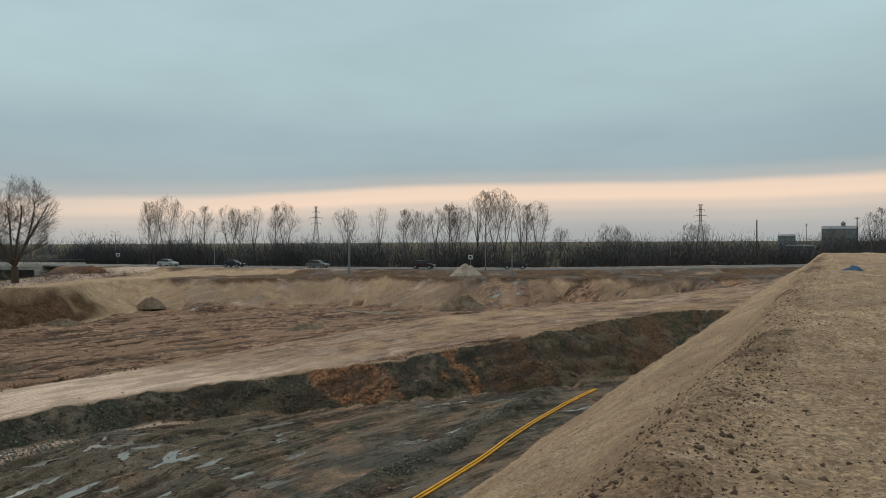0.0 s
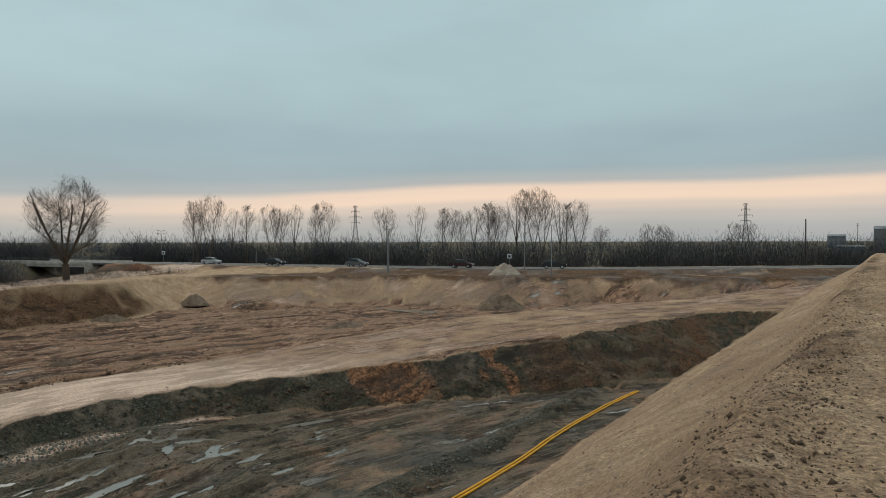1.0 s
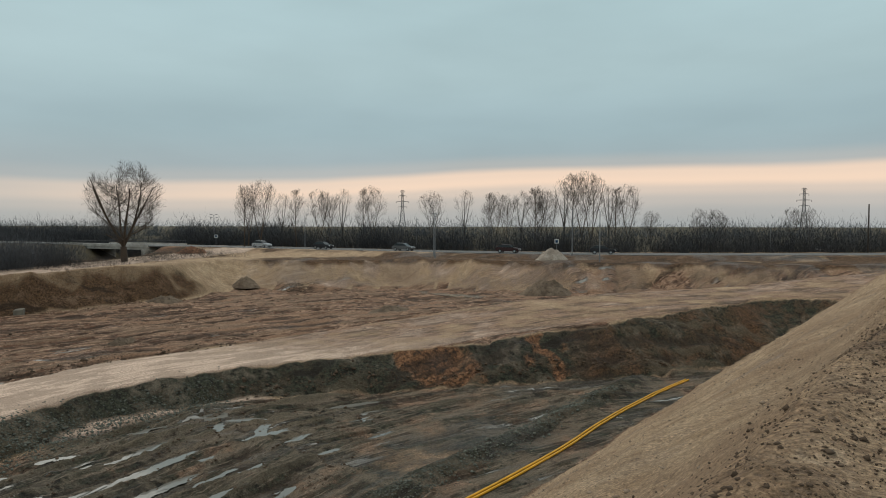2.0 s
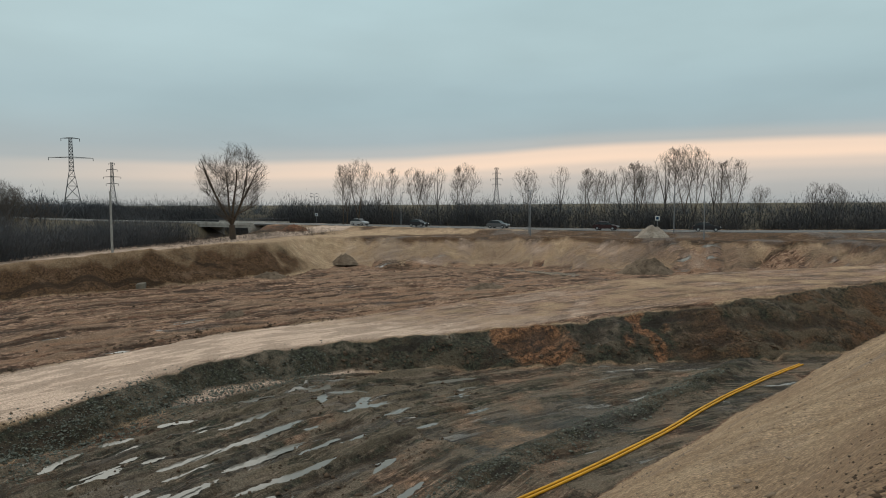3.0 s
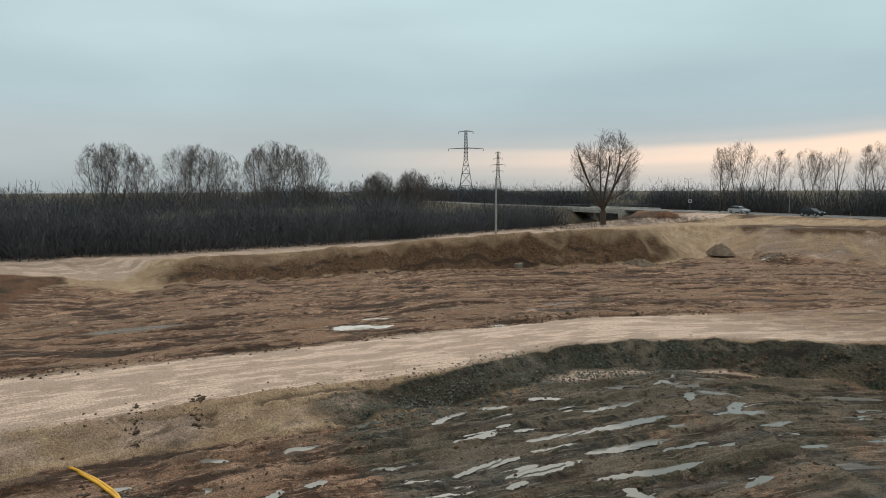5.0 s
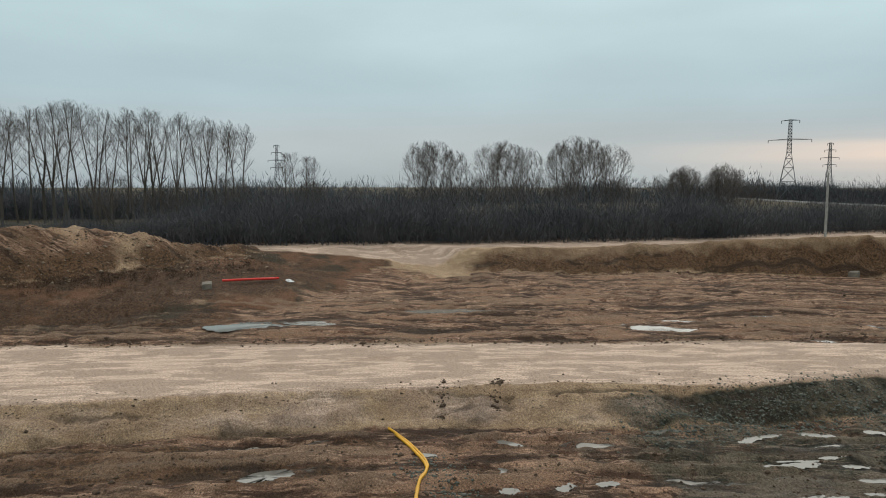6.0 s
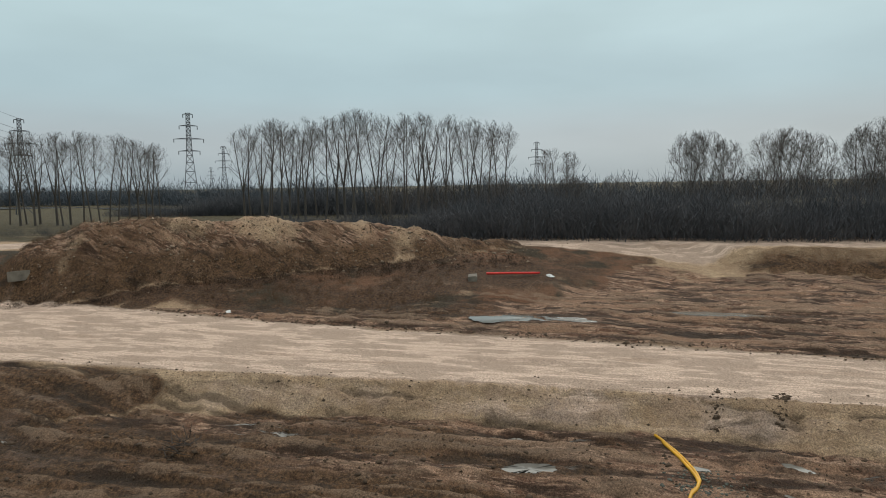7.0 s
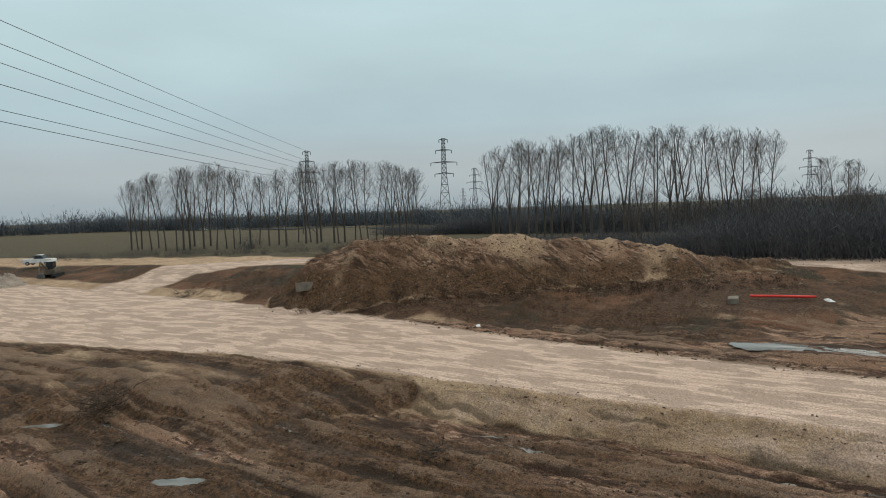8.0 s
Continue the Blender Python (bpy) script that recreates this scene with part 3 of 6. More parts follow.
FLOOR_PUDDLES = [(-25.9, 2.4, 1.4, 0.55, 100), (-23.5, 11.1, 0.5, 0.22, 167), (-21.8, 10.6, 0.35, 0.24, 83), (-21.5, 12.8, 0.55, 0.26, 118), (-21.2, 14.4, 0.5, 0.22, 84), (-25.8, 8.7, 0.7, 0.25, 77), (-26.0, 12.5, 0.8, 0.2, 37), (-22.0, -21.0, 1.5, 0.36, 111),
                 (-25.4, -34.5, 1.8, 0.60, 119), (-48.2, 4.7, 4.3, 1.2, 80), (-50.0, 18.1, 4.4, 1.3, 74), (-39.0, 30.4, 2.9, 0.9, 60), (-38.8, 39.7, 1.8, 0.65, 62), (-47.4, 7.4, 1.9, 0.55, 70), (-40.5, 33.5, 1.8, 0.4, 63), (-9.9, 93.8, 8.0, 1.40, -28)]
STREAK_RND = random.Random(11)
RUT_STREAKS = []
for _ in range(30):
    # short streaks of standing water between the larger puddles
    _t = STREAK_RND.random()
    RUT_STREAKS.append((-21 + 13 * STREAK_RND.random(), 20 + 21 * _t, STREAK_RND.uniform(0.5, 1.8), STREAK_RND.uniform(0.08, 0.2), 82 - 26 * _t + STREAK_RND.uniform(-7, 7)))
PUDDLES = PIT_PUDDLES + RUT_PUDDLES + RUT_STREAKS + FLOOR_PUDDLES


def spaced(lo, a, b, hi, fine, grow):
    """Grid lines: even from a to b, widening out to lo and hi."""
    v = list(np.arange(a, b, fine))
    s = fine
    while v[-1] < hi:
        s = min(s * grow, 400)
        v.append(v[-1] + s)
    s, front = fine, []
    while (front or v)[-1 if front else 0] > lo:
        s = min(s * grow, 400)
        front.append((front[-1] if front else v[0]) - s)
    return np.array(front[::-1] + v)


def sheet(name, verts, quads, material, attrs=None):
    used, inv = np.unique(quads, return_inverse=True)
    inv = inv.reshape(quads.shape)
    me = bpy.data.meshes.new(name)
    me.vertices.add(len(used))
    me.vertices.foreach_set("co", verts[used].astype(np.float32).ravel())
    me.loops.add(inv.size)
    me.loops.foreach_set("vertex_index", inv.astype(np.int32).ravel())
    me.polygons.add(len(inv))
    me.polygons.foreach_set("loop_start", np.arange(0, inv.size, 4, dtype=np.int32))
    me.polygons.foreach_set("use_smooth", np.ones(len(inv), bool))
    me.update(calc_edges=True)
    for key, (kind, data) in (attrs or {}).items():
        a = me.attributes.new(key, kind, "POINT")
        a.data.foreach_set("color" if kind == "FLOAT_COLOR" else "vector", data[used].astype(np.float32).ravel())
    me.materials.append(material)
    return new(name, me)


GX = spaced(-2600, -46, 15, 2600, 0.24, 1.032)
GY = spaced(-2600, -38, 62, 2600, 0.27, 1.032)
XX, YY = np.meshgrid(GX, GY, indexing="ij")
ZZ, ZA, ZB, RUV, BASE, (ONROAD, INPIT, ONEMB) = terrain(XX, YY)


def ground_zs(x, y, grid=None):
    """Height of the ground sheet at many places at once."""
    grid = ZZ if grid is None else grid
    i = np.clip(np.searchsorted(GX, x) - 1, 0, len(GX) - 2)
    j = np.clip(np.searchsorted(GY, y) - 1, 0, len(GY) - 2)
    u, v = (x - GX[i]) / (GX[i + 1] - GX[i]), (y - GY[j]) / (GY[j + 1] - GY[j])
    return (grid[i, j] * (1 - u) + grid[i + 1, j] * u) * (1 - v) + (grid[i, j + 1] * (1 - u) + grid[i + 1, j + 1] * u) * v


def ground_z(x, y):
    """Height of the ground sheet at a place."""
    i = int(np.clip(np.searchsorted(GX, x) - 1, 0, len(GX) - 2))
    j = int(np.clip(np.searchsorted(GY, y) - 1, 0, len(GY) - 2))
    u, v = (x - GX[i]) / (GX[i + 1] - GX[i]), (y - GY[j]) / (GY[j + 1] - GY[j])
    return float((ZZ[i, j] * (1 - u) + ZZ[i + 1, j] * u) * (1 - v) + (ZZ[i, j + 1] * (1 - u) + ZZ[i + 1, j + 1] * u) * v)


def make_ground():
    ny = len(GY)
    verts = np.stack([XX, YY, ZZ], -1).reshape(-1, 3)
    i, j = np.meshgrid(np.arange(len(GX) - 1), np.arange(ny - 1), indexing="ij")
    q = (i * ny + j)
    quads = np.stack([q, q + ny, q + ny + 1, q + 1], -1).reshape(-1, 4)
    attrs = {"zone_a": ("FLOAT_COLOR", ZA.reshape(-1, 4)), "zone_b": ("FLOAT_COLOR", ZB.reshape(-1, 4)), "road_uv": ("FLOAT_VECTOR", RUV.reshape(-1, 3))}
    mid = lambda a: a.reshape(-1)[quads].mean(1)
    emb, pit, road = mid(ONEMB) > 0.5, mid(INPIT) > 0.5, mid(ONROAD) > 0.5
    which = np.where(emb, 3, np.where(pit, 2, np.where(road, 1, 0)))
    for n, (name, label) in enumerate((("ground", "brown rutted earth and sand of a wide excavation"), ("haul_road", "pale compacted sand haul road with tyre tracks"),
                                       ("pit_floor", "dark wet gravel and mud pit floor with ruts"), ("embankment", "steep bank of tan sand with clods"))):
        tagged(sheet(name, verts, quads[which == n], EARTH, attrs), label, "ground" if n != 1 else "road", kind="structure")


make_ground()


def puddle(x, y, a, b, turn, seed, label):
    """A thin sheet of water with a ragged shore, drawn out along the ruts."""
    c, s = math.cos(radians(turn)), math.sin(radians(turn))
    n = int(60 + 44 * a)
    w = np.linspace(0, 2 * math.pi, n, endpoint=False)
    ragged = 1 + 0.42 * fbm(np.cos(w) * (0.8 + a * 1.6) + seed * 3.1, np.sin(w) * 2.8 + seed, 5, 97, 0.7)
    u, v = 1.08 * a * np.cos(w), 1.05 * b * np.sign(np.sin(w)) * np.abs(np.sin(w)) ** 0.7 * ragged + 0.55 * b * vnoise(np.cos(w) * a * 0.9 + seed, w * 0, 98)
    px, py = x + u * c - v * s, y + u * s + v * c
    px, py = np.append(px, px.mean()), np.append(py, py.mean())
    pz = ground_zs(px, py, BASE)
    pz = np.median(pz) + 0.35 * (np.minimum(pz, np.median(pz) + 0.07) - np.median(pz)) - 0.075
    verts = [(float(i), float(j), float(k)) for i, j, k in zip(px, py, pz)]
    faces = [(i, (i + 1) % n, n) for i in range(n)]
    me = bpy.data.meshes.new("puddle")
    me.from_pydata(verts, [], faces)
    me.materials.append(WATER)
    tagged(new("puddle", me), label, "puddle", "puddles in the ruts")


def flood(x, y, a, b, turn, level):
    """Flat standing water in the low meadow."""
    n = 60
    verts = []
    for i in range(n):
        w = 2 * math.pi * i / n
        r = 1 + 0.3 * noise.noise(Vector((math.cos(w) * 3, math.sin(w) * 3, x)))
        u, v = a * r * math.cos(w), b * r * math.sin(w)
        c, s = math.cos(radians(turn)), math.sin(radians(turn))
        verts.append((x + u * c - v * s, y + u * s + v * c, level))
    me = bpy.data.meshes.new("water")
    me.from_pydata(verts, [], [tuple(range(n))])
    me.materials.append(WATER)
    tagged(new("water", me), "pale flood water standing in the meadow", "water", kind="structure")


for _p in ((-322, -250, 95, 12, 74), (-262, -124, 48, 7, 52), (-202, -68, 30, 5, 42), (-186, 8, 30, 5, 88)):
    flood(*_p, float(ground_zs(np.array([_p[0]]), np.array([_p[1]]))[0]) + 0.2)


def make_puddles():
    rnd = random.Random(5)
    for i, (x, y, a, b, turn) in enumerate(PIT_PUDDLES + RUT_PUDDLES + RUT_STREAKS):
        puddle(x, y, a, b, turn, i + 1, "shallow grey puddle in a gravelly wheel rut" if b > 0.25 else "thin streak of water in a wheel rut")
    for i, (x, y, a, b, turn) in enumerate(FLOOR_PUDDLES):
        puddle(x, y, a, b, turn, i + 40, "wide grey puddle on churned mud" if b > 0.6 else "small grey puddle on churned mud")


make_puddles()


# ---- building blocks ----
def mesh_from(name, verts, faces, material, smooth_shade=False):
    me = bpy.data.meshes.new(name)
    me.from_pydata(verts, [], faces)
    if smooth_shade:
        me.polygons.foreach_set("use_smooth", [True] * len(me.polygons))
    me.update()
    me.materials.append(material)
    return me


class Sticks:
    """Tapered sticks gathered into one mesh."""

    def __init__(self):
        self.v, self.f = [], []

    def add(self, p, q, r0, r1, sides=4, cap=False):
        p, q = Vector(p), Vector(q)
        d = q - p
        if d.length < 1e-6:
            return
        d.normalize()
        a = d.orthogonal().normalized()
        b = d.cross(a)
        n0 = len(self.v)
        for c, r in ((p, r0), (q, r1)):
            for i in range(sides):
                w = 2 * math.pi * i / sides
                self.v.append(c + a * (r * math.cos(w)) + b * (r * math.sin(w)))
        for i in range(sides):
            k = (i + 1) % sides
            self.f.append((n0 + i, n0 + k, n0 + sides + k, n0 + sides + i))
        if cap:
            self.f.append(tuple(n0 + i for i in reversed(range(sides))))
            self.f.append(tuple(n0 + sides + i for i in range(sides)))

    def sliver(self, p, q, r, spin):
        """A thin twig as one narrow blade."""
        d = (q - p).normalized()
        a = d.orthogonal().normalized()
        a = (a * math.cos(spin * 3.14159) + d.cross(a) * math.sin(spin * 3.14159)) * r
        n0 = len(self.v)
        self.v += [p + a, p - a, q]
        self.f.append((n0, n0 + 1, n0 + 2))

    def box(self, lo, hi):
        n0 = len(self.v)
        (a, b, c), (d, e, g) = lo, hi
        self.v += [Vector(p) for p in ((a, b, c), (d, b, c), (d, e, c), (a, e, c), (a, b, g), (d, b, g), (d, e, g), (a, e, g))]
        self.f += [tuple(n0 + i for i in w) for w in ((3, 2, 1, 0), (4, 5, 6, 7), (0, 1, 5, 4), (1, 2, 6, 5), (2, 3, 7, 6), (3, 0, 4, 7))]

    def mesh(self, name, material, smooth_shade=False):
        return mesh_from(name, [tuple(v) for v in self.v], self.f, material, smooth_shade)


def part(name, mesh, parent, label=""):
    ob = new(name, mesh)
    ob.parent = parent
    if label:
        tagged(ob, label)
    return ob


def thing(name, m, label, category, group="", kind=""):
    ob = new(name)
    ob.empty_display_size = 0.2
    ob.matrix_basis = m
    return tagged(ob, label, category, group, kind)


def tree_meshes(seed, height, clear, wide, limbs, rise, stems=1, splay=0.0, fork_at=0.0, dense=1.0, stout=0.011, belly=0.45):
    """Trunk and crown of a bare tree. clear: height of the lowest limbs; wide: radius of the crown; rise: how steeply the limbs climb;
    stems: how many leaders part at the height fork_at; belly: where the crown is widest."""
    rnd = random.Random(seed)
    trunk, crown = Sticks(), Sticks()
    lobes = [rnd.uniform(0.78, 1.12) for _ in range(7)]

    def room(p):
        """Below 1 inside the crown's outline."""
        h = (p.z - clear * 0.8) / (height - clear * 0.8)
        if h <= 0 or h >= 1:
            return 2.0 if h >= 1 else 0.3
        w = (math.atan2(p.y, p.x) / 6.28318 + 0.5) * 7
        i, k = int(w) % 7, w % 1
        side = lobes[i] * (1 - k) + lobes[(i + 1) % 7] * k
        r = (h / belly) ** 0.55 if h < belly else math.sqrt(max(0.0, 1 - ((h - belly) / (1 - belly)) ** 2.2))
        return math.hypot(p.x, p.y) / max(0.05, wide * r * side)

    def jig(a):
        return Vector((rnd.uniform(-a, a), rnd.uniform(-a, a), rnd.uniform(-a, a)))

    def side_way(way):
        a = way.orthogonal().normalized()
        w = rnd.uniform(0, 6.28318)
        return a * math.cos(w) + way.cross(a) * math.sin(w)

    def branch(p, d, length, r, level):
        n = (0, 6, 2, 1)[level]
        pts = [p]
        for i in range(n):
            d = (d + jig((0, 0.13, 0.2, 0.2)[level]) + Vector((0, 0, (0, 0.09, 0.07, 0.04)[level]))).normalized()
            q = pts[-1] + d * (length / n)
            if room(q) > rnd.uniform(0.95, 1.12):
                break
            pts.append(q)
            ra, rb = r * (1 - 0.8 * i / n), r * (1 - 0.8 * (i + 1) / n)
            if level == 1:
                trunk.add(pts[-2], q, ra, max(rb, 0.012), 4)
            elif level == 2:
                crown.sliver(pts[-2], q, max(ra, 0.016) * 1.3, 0.0)
                crown.sliver(pts[-2], q, max(ra, 0.016) * 1.3, 0.5)
            else:
                crown.sliver(pts[-2], q, max(ra, 0.010), rnd.random())
        n = len(pts) - 1
        if n < 1:
            return
        if level == 3:
            for _ in range(2):
                at = pts[0].lerp(pts[1], rnd.uniform(0.25, 0.9))
                crown.sliver(at, at + (d * 0.8 + side_way(d) * 0.7 + Vector((0, 0, 0.1))).normalized() * length * rnd.uniform(0.35, 0.7), 0.008, rnd.random())
            return
        for k in range(int((0, 12, 7)[level] * dense * (0.5 + 0.5 * n / (6, 6, 2)[level]))):
            x = n * (0.18 + 0.82 * rnd.random())
            i = min(int(x), n - 1)
            way = (pts[i + 1] - pts[i]).normalized()
            go = (way * 0.85 + side_way(way) * 0.85 + Vector((0, 0, 0.18))).normalized()
            branch(pts[i].lerp(pts[i + 1], x - i), go, length * rnd.uniform(0.32, 0.62) * (1 - 0.35 * x / n), max(r * (1 - 0.8 * x / n) * 0.45, 0.009), level + 1)

    base = Vector((0, 0, -0.3))
    foot = stout * height
    if fork_at:
        lean = Vector((rnd.uniform(-0.15, 0.15), rnd.uniform(-0.15, 0.15), fork_at))
        trunk.add(base, base.lerp(lean, 0.12), foot * 1.7, foot * 1.15, 9)
        trunk.add(base.lerp(lean, 0.12), lean, foot * 1.15, foot, 9)
        base = lean
    for k in range(stems):
        w = k * 6.28318 / stems + seed
        d = Vector((splay * math.cos(w), splay * math.sin(w), 1)).normalized() if stems > 1 else Vector((0, 0, 1))
        pts, n, r = [base.copy()], 9, foot / stems**0.4
        top = height * (0.95 if k == 0 else rnd.uniform(0.78, 0.93))
        step = (top - base.z) / n
        for i in range(n):
            d = (d + jig(0.07) + Vector((0, 0, 0.06))).normalized()
            q = pts[-1] + d * step
            if room(q) > 1.05 and q.z > clear:
                break
            pts.append(q)
            trunk.add(pts[-2], q, r * (1 - 0.82 * i / n), r * (1 - 0.82 * (i + 1) / n), 7)
        n = len(pts) - 1
        for m in range(limbs // stems):
            z = clear + (pts[-1].z - clear) * ((m + rnd.random()) / (limbs // stems)) ** 0.9
            i = max(0, min(n - 1, int((z - base.z) / max(0.1, pts[-1].z - base.z) * n)))
            at = pts[i].lerp(pts[i + 1], rnd.random())
            w = m * 2.39996 + rnd.uniform(-0.5, 0.5)
            up = rise * rnd.uniform(0.7, 1.3) + 0.5 * i / n
            go = Vector((math.cos(w), math.sin(w), up)).normalized()
            branch(at, go, (height - at.z) * rnd.uniform(0.45, 0.85) + wide * 0.35, r * (1 - 0.82 * i / n) * rnd.uniform(0.24, 0.40), 1)
    return trunk, crown


TREE_KINDS = {}


def tree_kind(key, trunk_mat, twig_mat, *args, **kw):
    t, c = tree_meshes(*args, **kw)
    TREE_KINDS[key] = (t.mesh("trunk", trunk_mat, True), c.mesh("crown", twig_mat), max(v.z for v in c.v))


def plant(key, x, y, height, label, group, name="tree"):
    trunk, crown, full = TREE_KINDS[key]
    s = height / full
    turn = (x * 12.9898 + y * 78.233) % 6.283
    ob = thing(name, Matrix.Translation((x, y, ground_z(x, y) - 0.1)) @ Matrix.Rotation(turn, 4, "Z") @ Matrix.Diagonal((s, s, s, 1)), label, "tree", group)
    part("trunk", trunk, ob)
    part("crown", crown, ob)
    return ob


tree_kind("poplar_a", BARK_GREY, TWIG, 1, 22, 7.0, 3.8, 24, 1.2, dense=0.8, belly=0.55, stout=0.0095)
tree_kind("poplar_b", BARK_GREY, TWIG, 2, 22, 7.0, 4.3, 24, 1.0, stems=2, splay=0.16, fork_at=5.0, dense=0.8, belly=0.6, stout=0.0105)
tree_kind("poplar_c", BARK_GREY, TWIG, 3, 22, 8.5, 4.2, 22, 0.9, dense=0.8, belly=0.6, stout=0.0095)
tree_kind("poplar_d", BARK_GREY, TWIG, 9, 22, 6.5, 4.6, 24, 1.0, stems=3, splay=0.24, fork_at=6.5, dense=0.8, belly=0.62, stout=0.0115)
tree_kind("slim_a", BARK_BROWN, TWIG, 4, 14, 3.0, 3.0, 26, 1.1, dense=0.85, belly=0.45, stout=0.009)
tree_kind("slim_b", BARK_BROWN, TWIG, 5, 14, 3.4, 3.6, 26, 1.0, stems=2, splay=0.22, fork_at=2.2, dense=0.85, belly=0.5, stout=0.009)
tree_kind("slim_c", BARK_BROWN, TWIG, 10, 14, 2.6, 3.5, 27, 1.2, stems=3, splay=0.28, fork_at=1.5, dense=0.85, belly=0.55, stout=0.009)
tree_kind("round_a", BARK_BROWN, TWIG, 6, 13, 1.7, 5.0, 56, 0.2, stems=6, splay=0.62, fork_at=1.9, dense=1.15, stout=0.028, belly=0.46)
tree_kind("bushy_a", BARK_BROWN, TWIG, 7, 9, 0.8, 4.4, 32, 0.6, stems=4, splay=0.5, dense=0.9, belly=0.4, stout=0.009)
tree_kind("oval_a", BARK_GREY, TWIG, 12, 14, 2.6, 4.0, 33, 1.0, stems=3, splay=0.26, fork_at=2.5, dense=1.0, belly=0.5, stout=0.009)
tree_kind("oval_b", BARK_GREY, TWIG, 13, 14, 2.6, 4.3, 32, 0.9, stems=4, splay=0.32, fork_at=2.0, dense=1.0, belly=0.52, stout=0.009)

plant("round_a", -124.2, 100.9, 11.6, "round-crowned bare tree behind the dark thicket", "")
plant("round_a", -118.8, 107.3, 11.9, "round-crowned bare tree behind the dark thicket", "")
NORTH_TREES = [(-62, 144, 14.1), (-64, 151, 13.9), (-56, 139, 15.4), (-57, 154, 13.4), (-50, 144, 13.1), (-46, 148, 13.9), (-46, 155, 14.0), (-41, 149, 13.9), (-37, 153, 13.9), (-33, 144, 14.2), (-22, 159, 14.1), (-14, 156, 14.0), (-8, 153, 13.4), (-7, 161, 13.7), (-4, 153, 13.3), (-1, 156, 13.9), (2, 150, 14.4)]
NORTH_TREES_EAST = [(3, 152, 14.9), (5, 153, 14.2), (9, 162, 17.1), (10, 149, 17.2), (13, 158, 18.4), (15, 160, 18.3), (18, 150, 14.3), (19, 147, 13.8), (22, 151, 14.8), (28, 157, 9.3), (37, 153, 9.5), (38, 145, 9.0), (54, 146, 9.4), (58, 149, 9.8), (84, 131, 10.7), (87, 133, 11.6), (83, 143, 8.3)]
WEST_TREES = [(-108, 35, 15.4), (-110, 38, 15.3), (-117, 44, 14.3), (-111, 49, 15.3), (-103, 48, 15.5), (-106, 53, 14.4), (-104, 59, 15.3), (-99, 58, 15.9), (-105, 65, 16.2), (-95, 63, 14.3), (-92, 74, 10.4), (-93, 76, 10.7), (-89, 79, 10.6), (-90, 82, 10.7)]
POPLARS = [(-148, -47, 21.2), (-140, -42, 19.9), (-150, -43, 22.5), (-133, -36, 20.9), (-144, -34, 22.3), (-141, -29, 21.8), (-149, -28, 22.3), (-138, -23, 22.9), (-152, -22, 24.2), (-146, -19, 23.4), (-153, -14, 23.3), (-145, -10, 22.5), (-144, -7, 21.8), (-152, -2, 22.4), (-156, 1, 22.3), (-143, 5, 20.4), (-155, 9, 20.9), (-147, -48, 20.0), (-134, -39, 20.4), (-143, -37, 21.2), (-146, -36, 19.9), (-151, -33, 21.6), (-147, -26, 22.9), (-137, -22, 22.3), (-145, -18, 22.1), (-145, -16, 19.9), (-145, -12, 21.9), (-155, -9, 22.8), (-143, -4, 20.8), (-140, -0, 20.0), (-146, 3, 21.0), (-149, 7, 19.7)]
POPLARS_SOUTH = [(-115, -123, 15.9), (-117, -122, 16.5), (-114, -116, 17.6), (-112, -110, 17.0), (-110, -105, 17.8), (-117, -108, 18.3), (-119, -106, 19.5), (-115, -99, 18.9), (-117, -98, 17.9), (-135, -109, 18.3), (-130, -102, 18.0), (-125, -93, 16.3), (-130, -94, 17.4), (-142, -97, 18.7), (-143, -94, 20.5), (-143, -91, 19.7), (-136, -83, 19.2), (-139, -82, 19.7), (-144, -82, 20.2), (-134, -73, 18.5), (-145, -75, 19.6), (-140, -70, 18.4), (-154, -73, 18.9), (-139, -63, 16.9), (-114, -120, 16.1), (-120, -120, 17.5), (-114, -107, 18.3), (-126, -115, 19.6), (-128, -112, 20.0), (-117, -96, 17.6), (-132, -101, 16.9), (-123, -87, 17.4), (-135, -90, 18.5), (-135, -87, 19.4), (-133, -80, 19.0), (-138, -77, 19.2), (-149, -79, 19.6), (-142, -69, 18.2), (-140, -65, 17.3)]
FAR_TREES = [(-180, 21, 16.3), (-176, 23, 16.2), (-176, 26, 15.2), (-176, 27, 15.1)]
for i, (x, y, h) in enumerate(NORTH_TREES + NORTH_TREES_EAST):
    plant(("slim_a", "slim_b", "slim_c", "poplar_d")[i % 4] if h > 9 else "bushy_a", x, y, h, "tall bare slender tree behind the road thicket", "trees behind the road")
for i, (x, y, h) in enumerate(WEST_TREES):
    plant(("oval_a", "oval_b")[i % 2], x, y, h, "bare grey tree rising over the thicket", "trees over the west thicket")
for i, (x, y, h) in enumerate(POPLARS):
    plant(("poplar_a", "poplar_b", "poplar_c", "poplar_d")[(i * 3 + i // 4) % 4], x, y, h, "tall bare poplar behind the spoil heap", "poplars behind the heap")
for i, (x, y, h) in enumerate(POPLARS_SOUTH):
    plant(("poplar_d", "poplar_c", "poplar_a", "poplar_b")[(i * 3 + i // 4) % 4], x, y, h, "bare poplar standing in a wet meadow", "poplars in the meadow")
for i, (x, y, h) in enumerate(FAR_TREES):
    plant(("slim_a", "poplar_c")[i % 2], x, y, h, "bare tree far behind the thicket", "trees over the west thicket")
SHRUB_RND = random.Random(4)
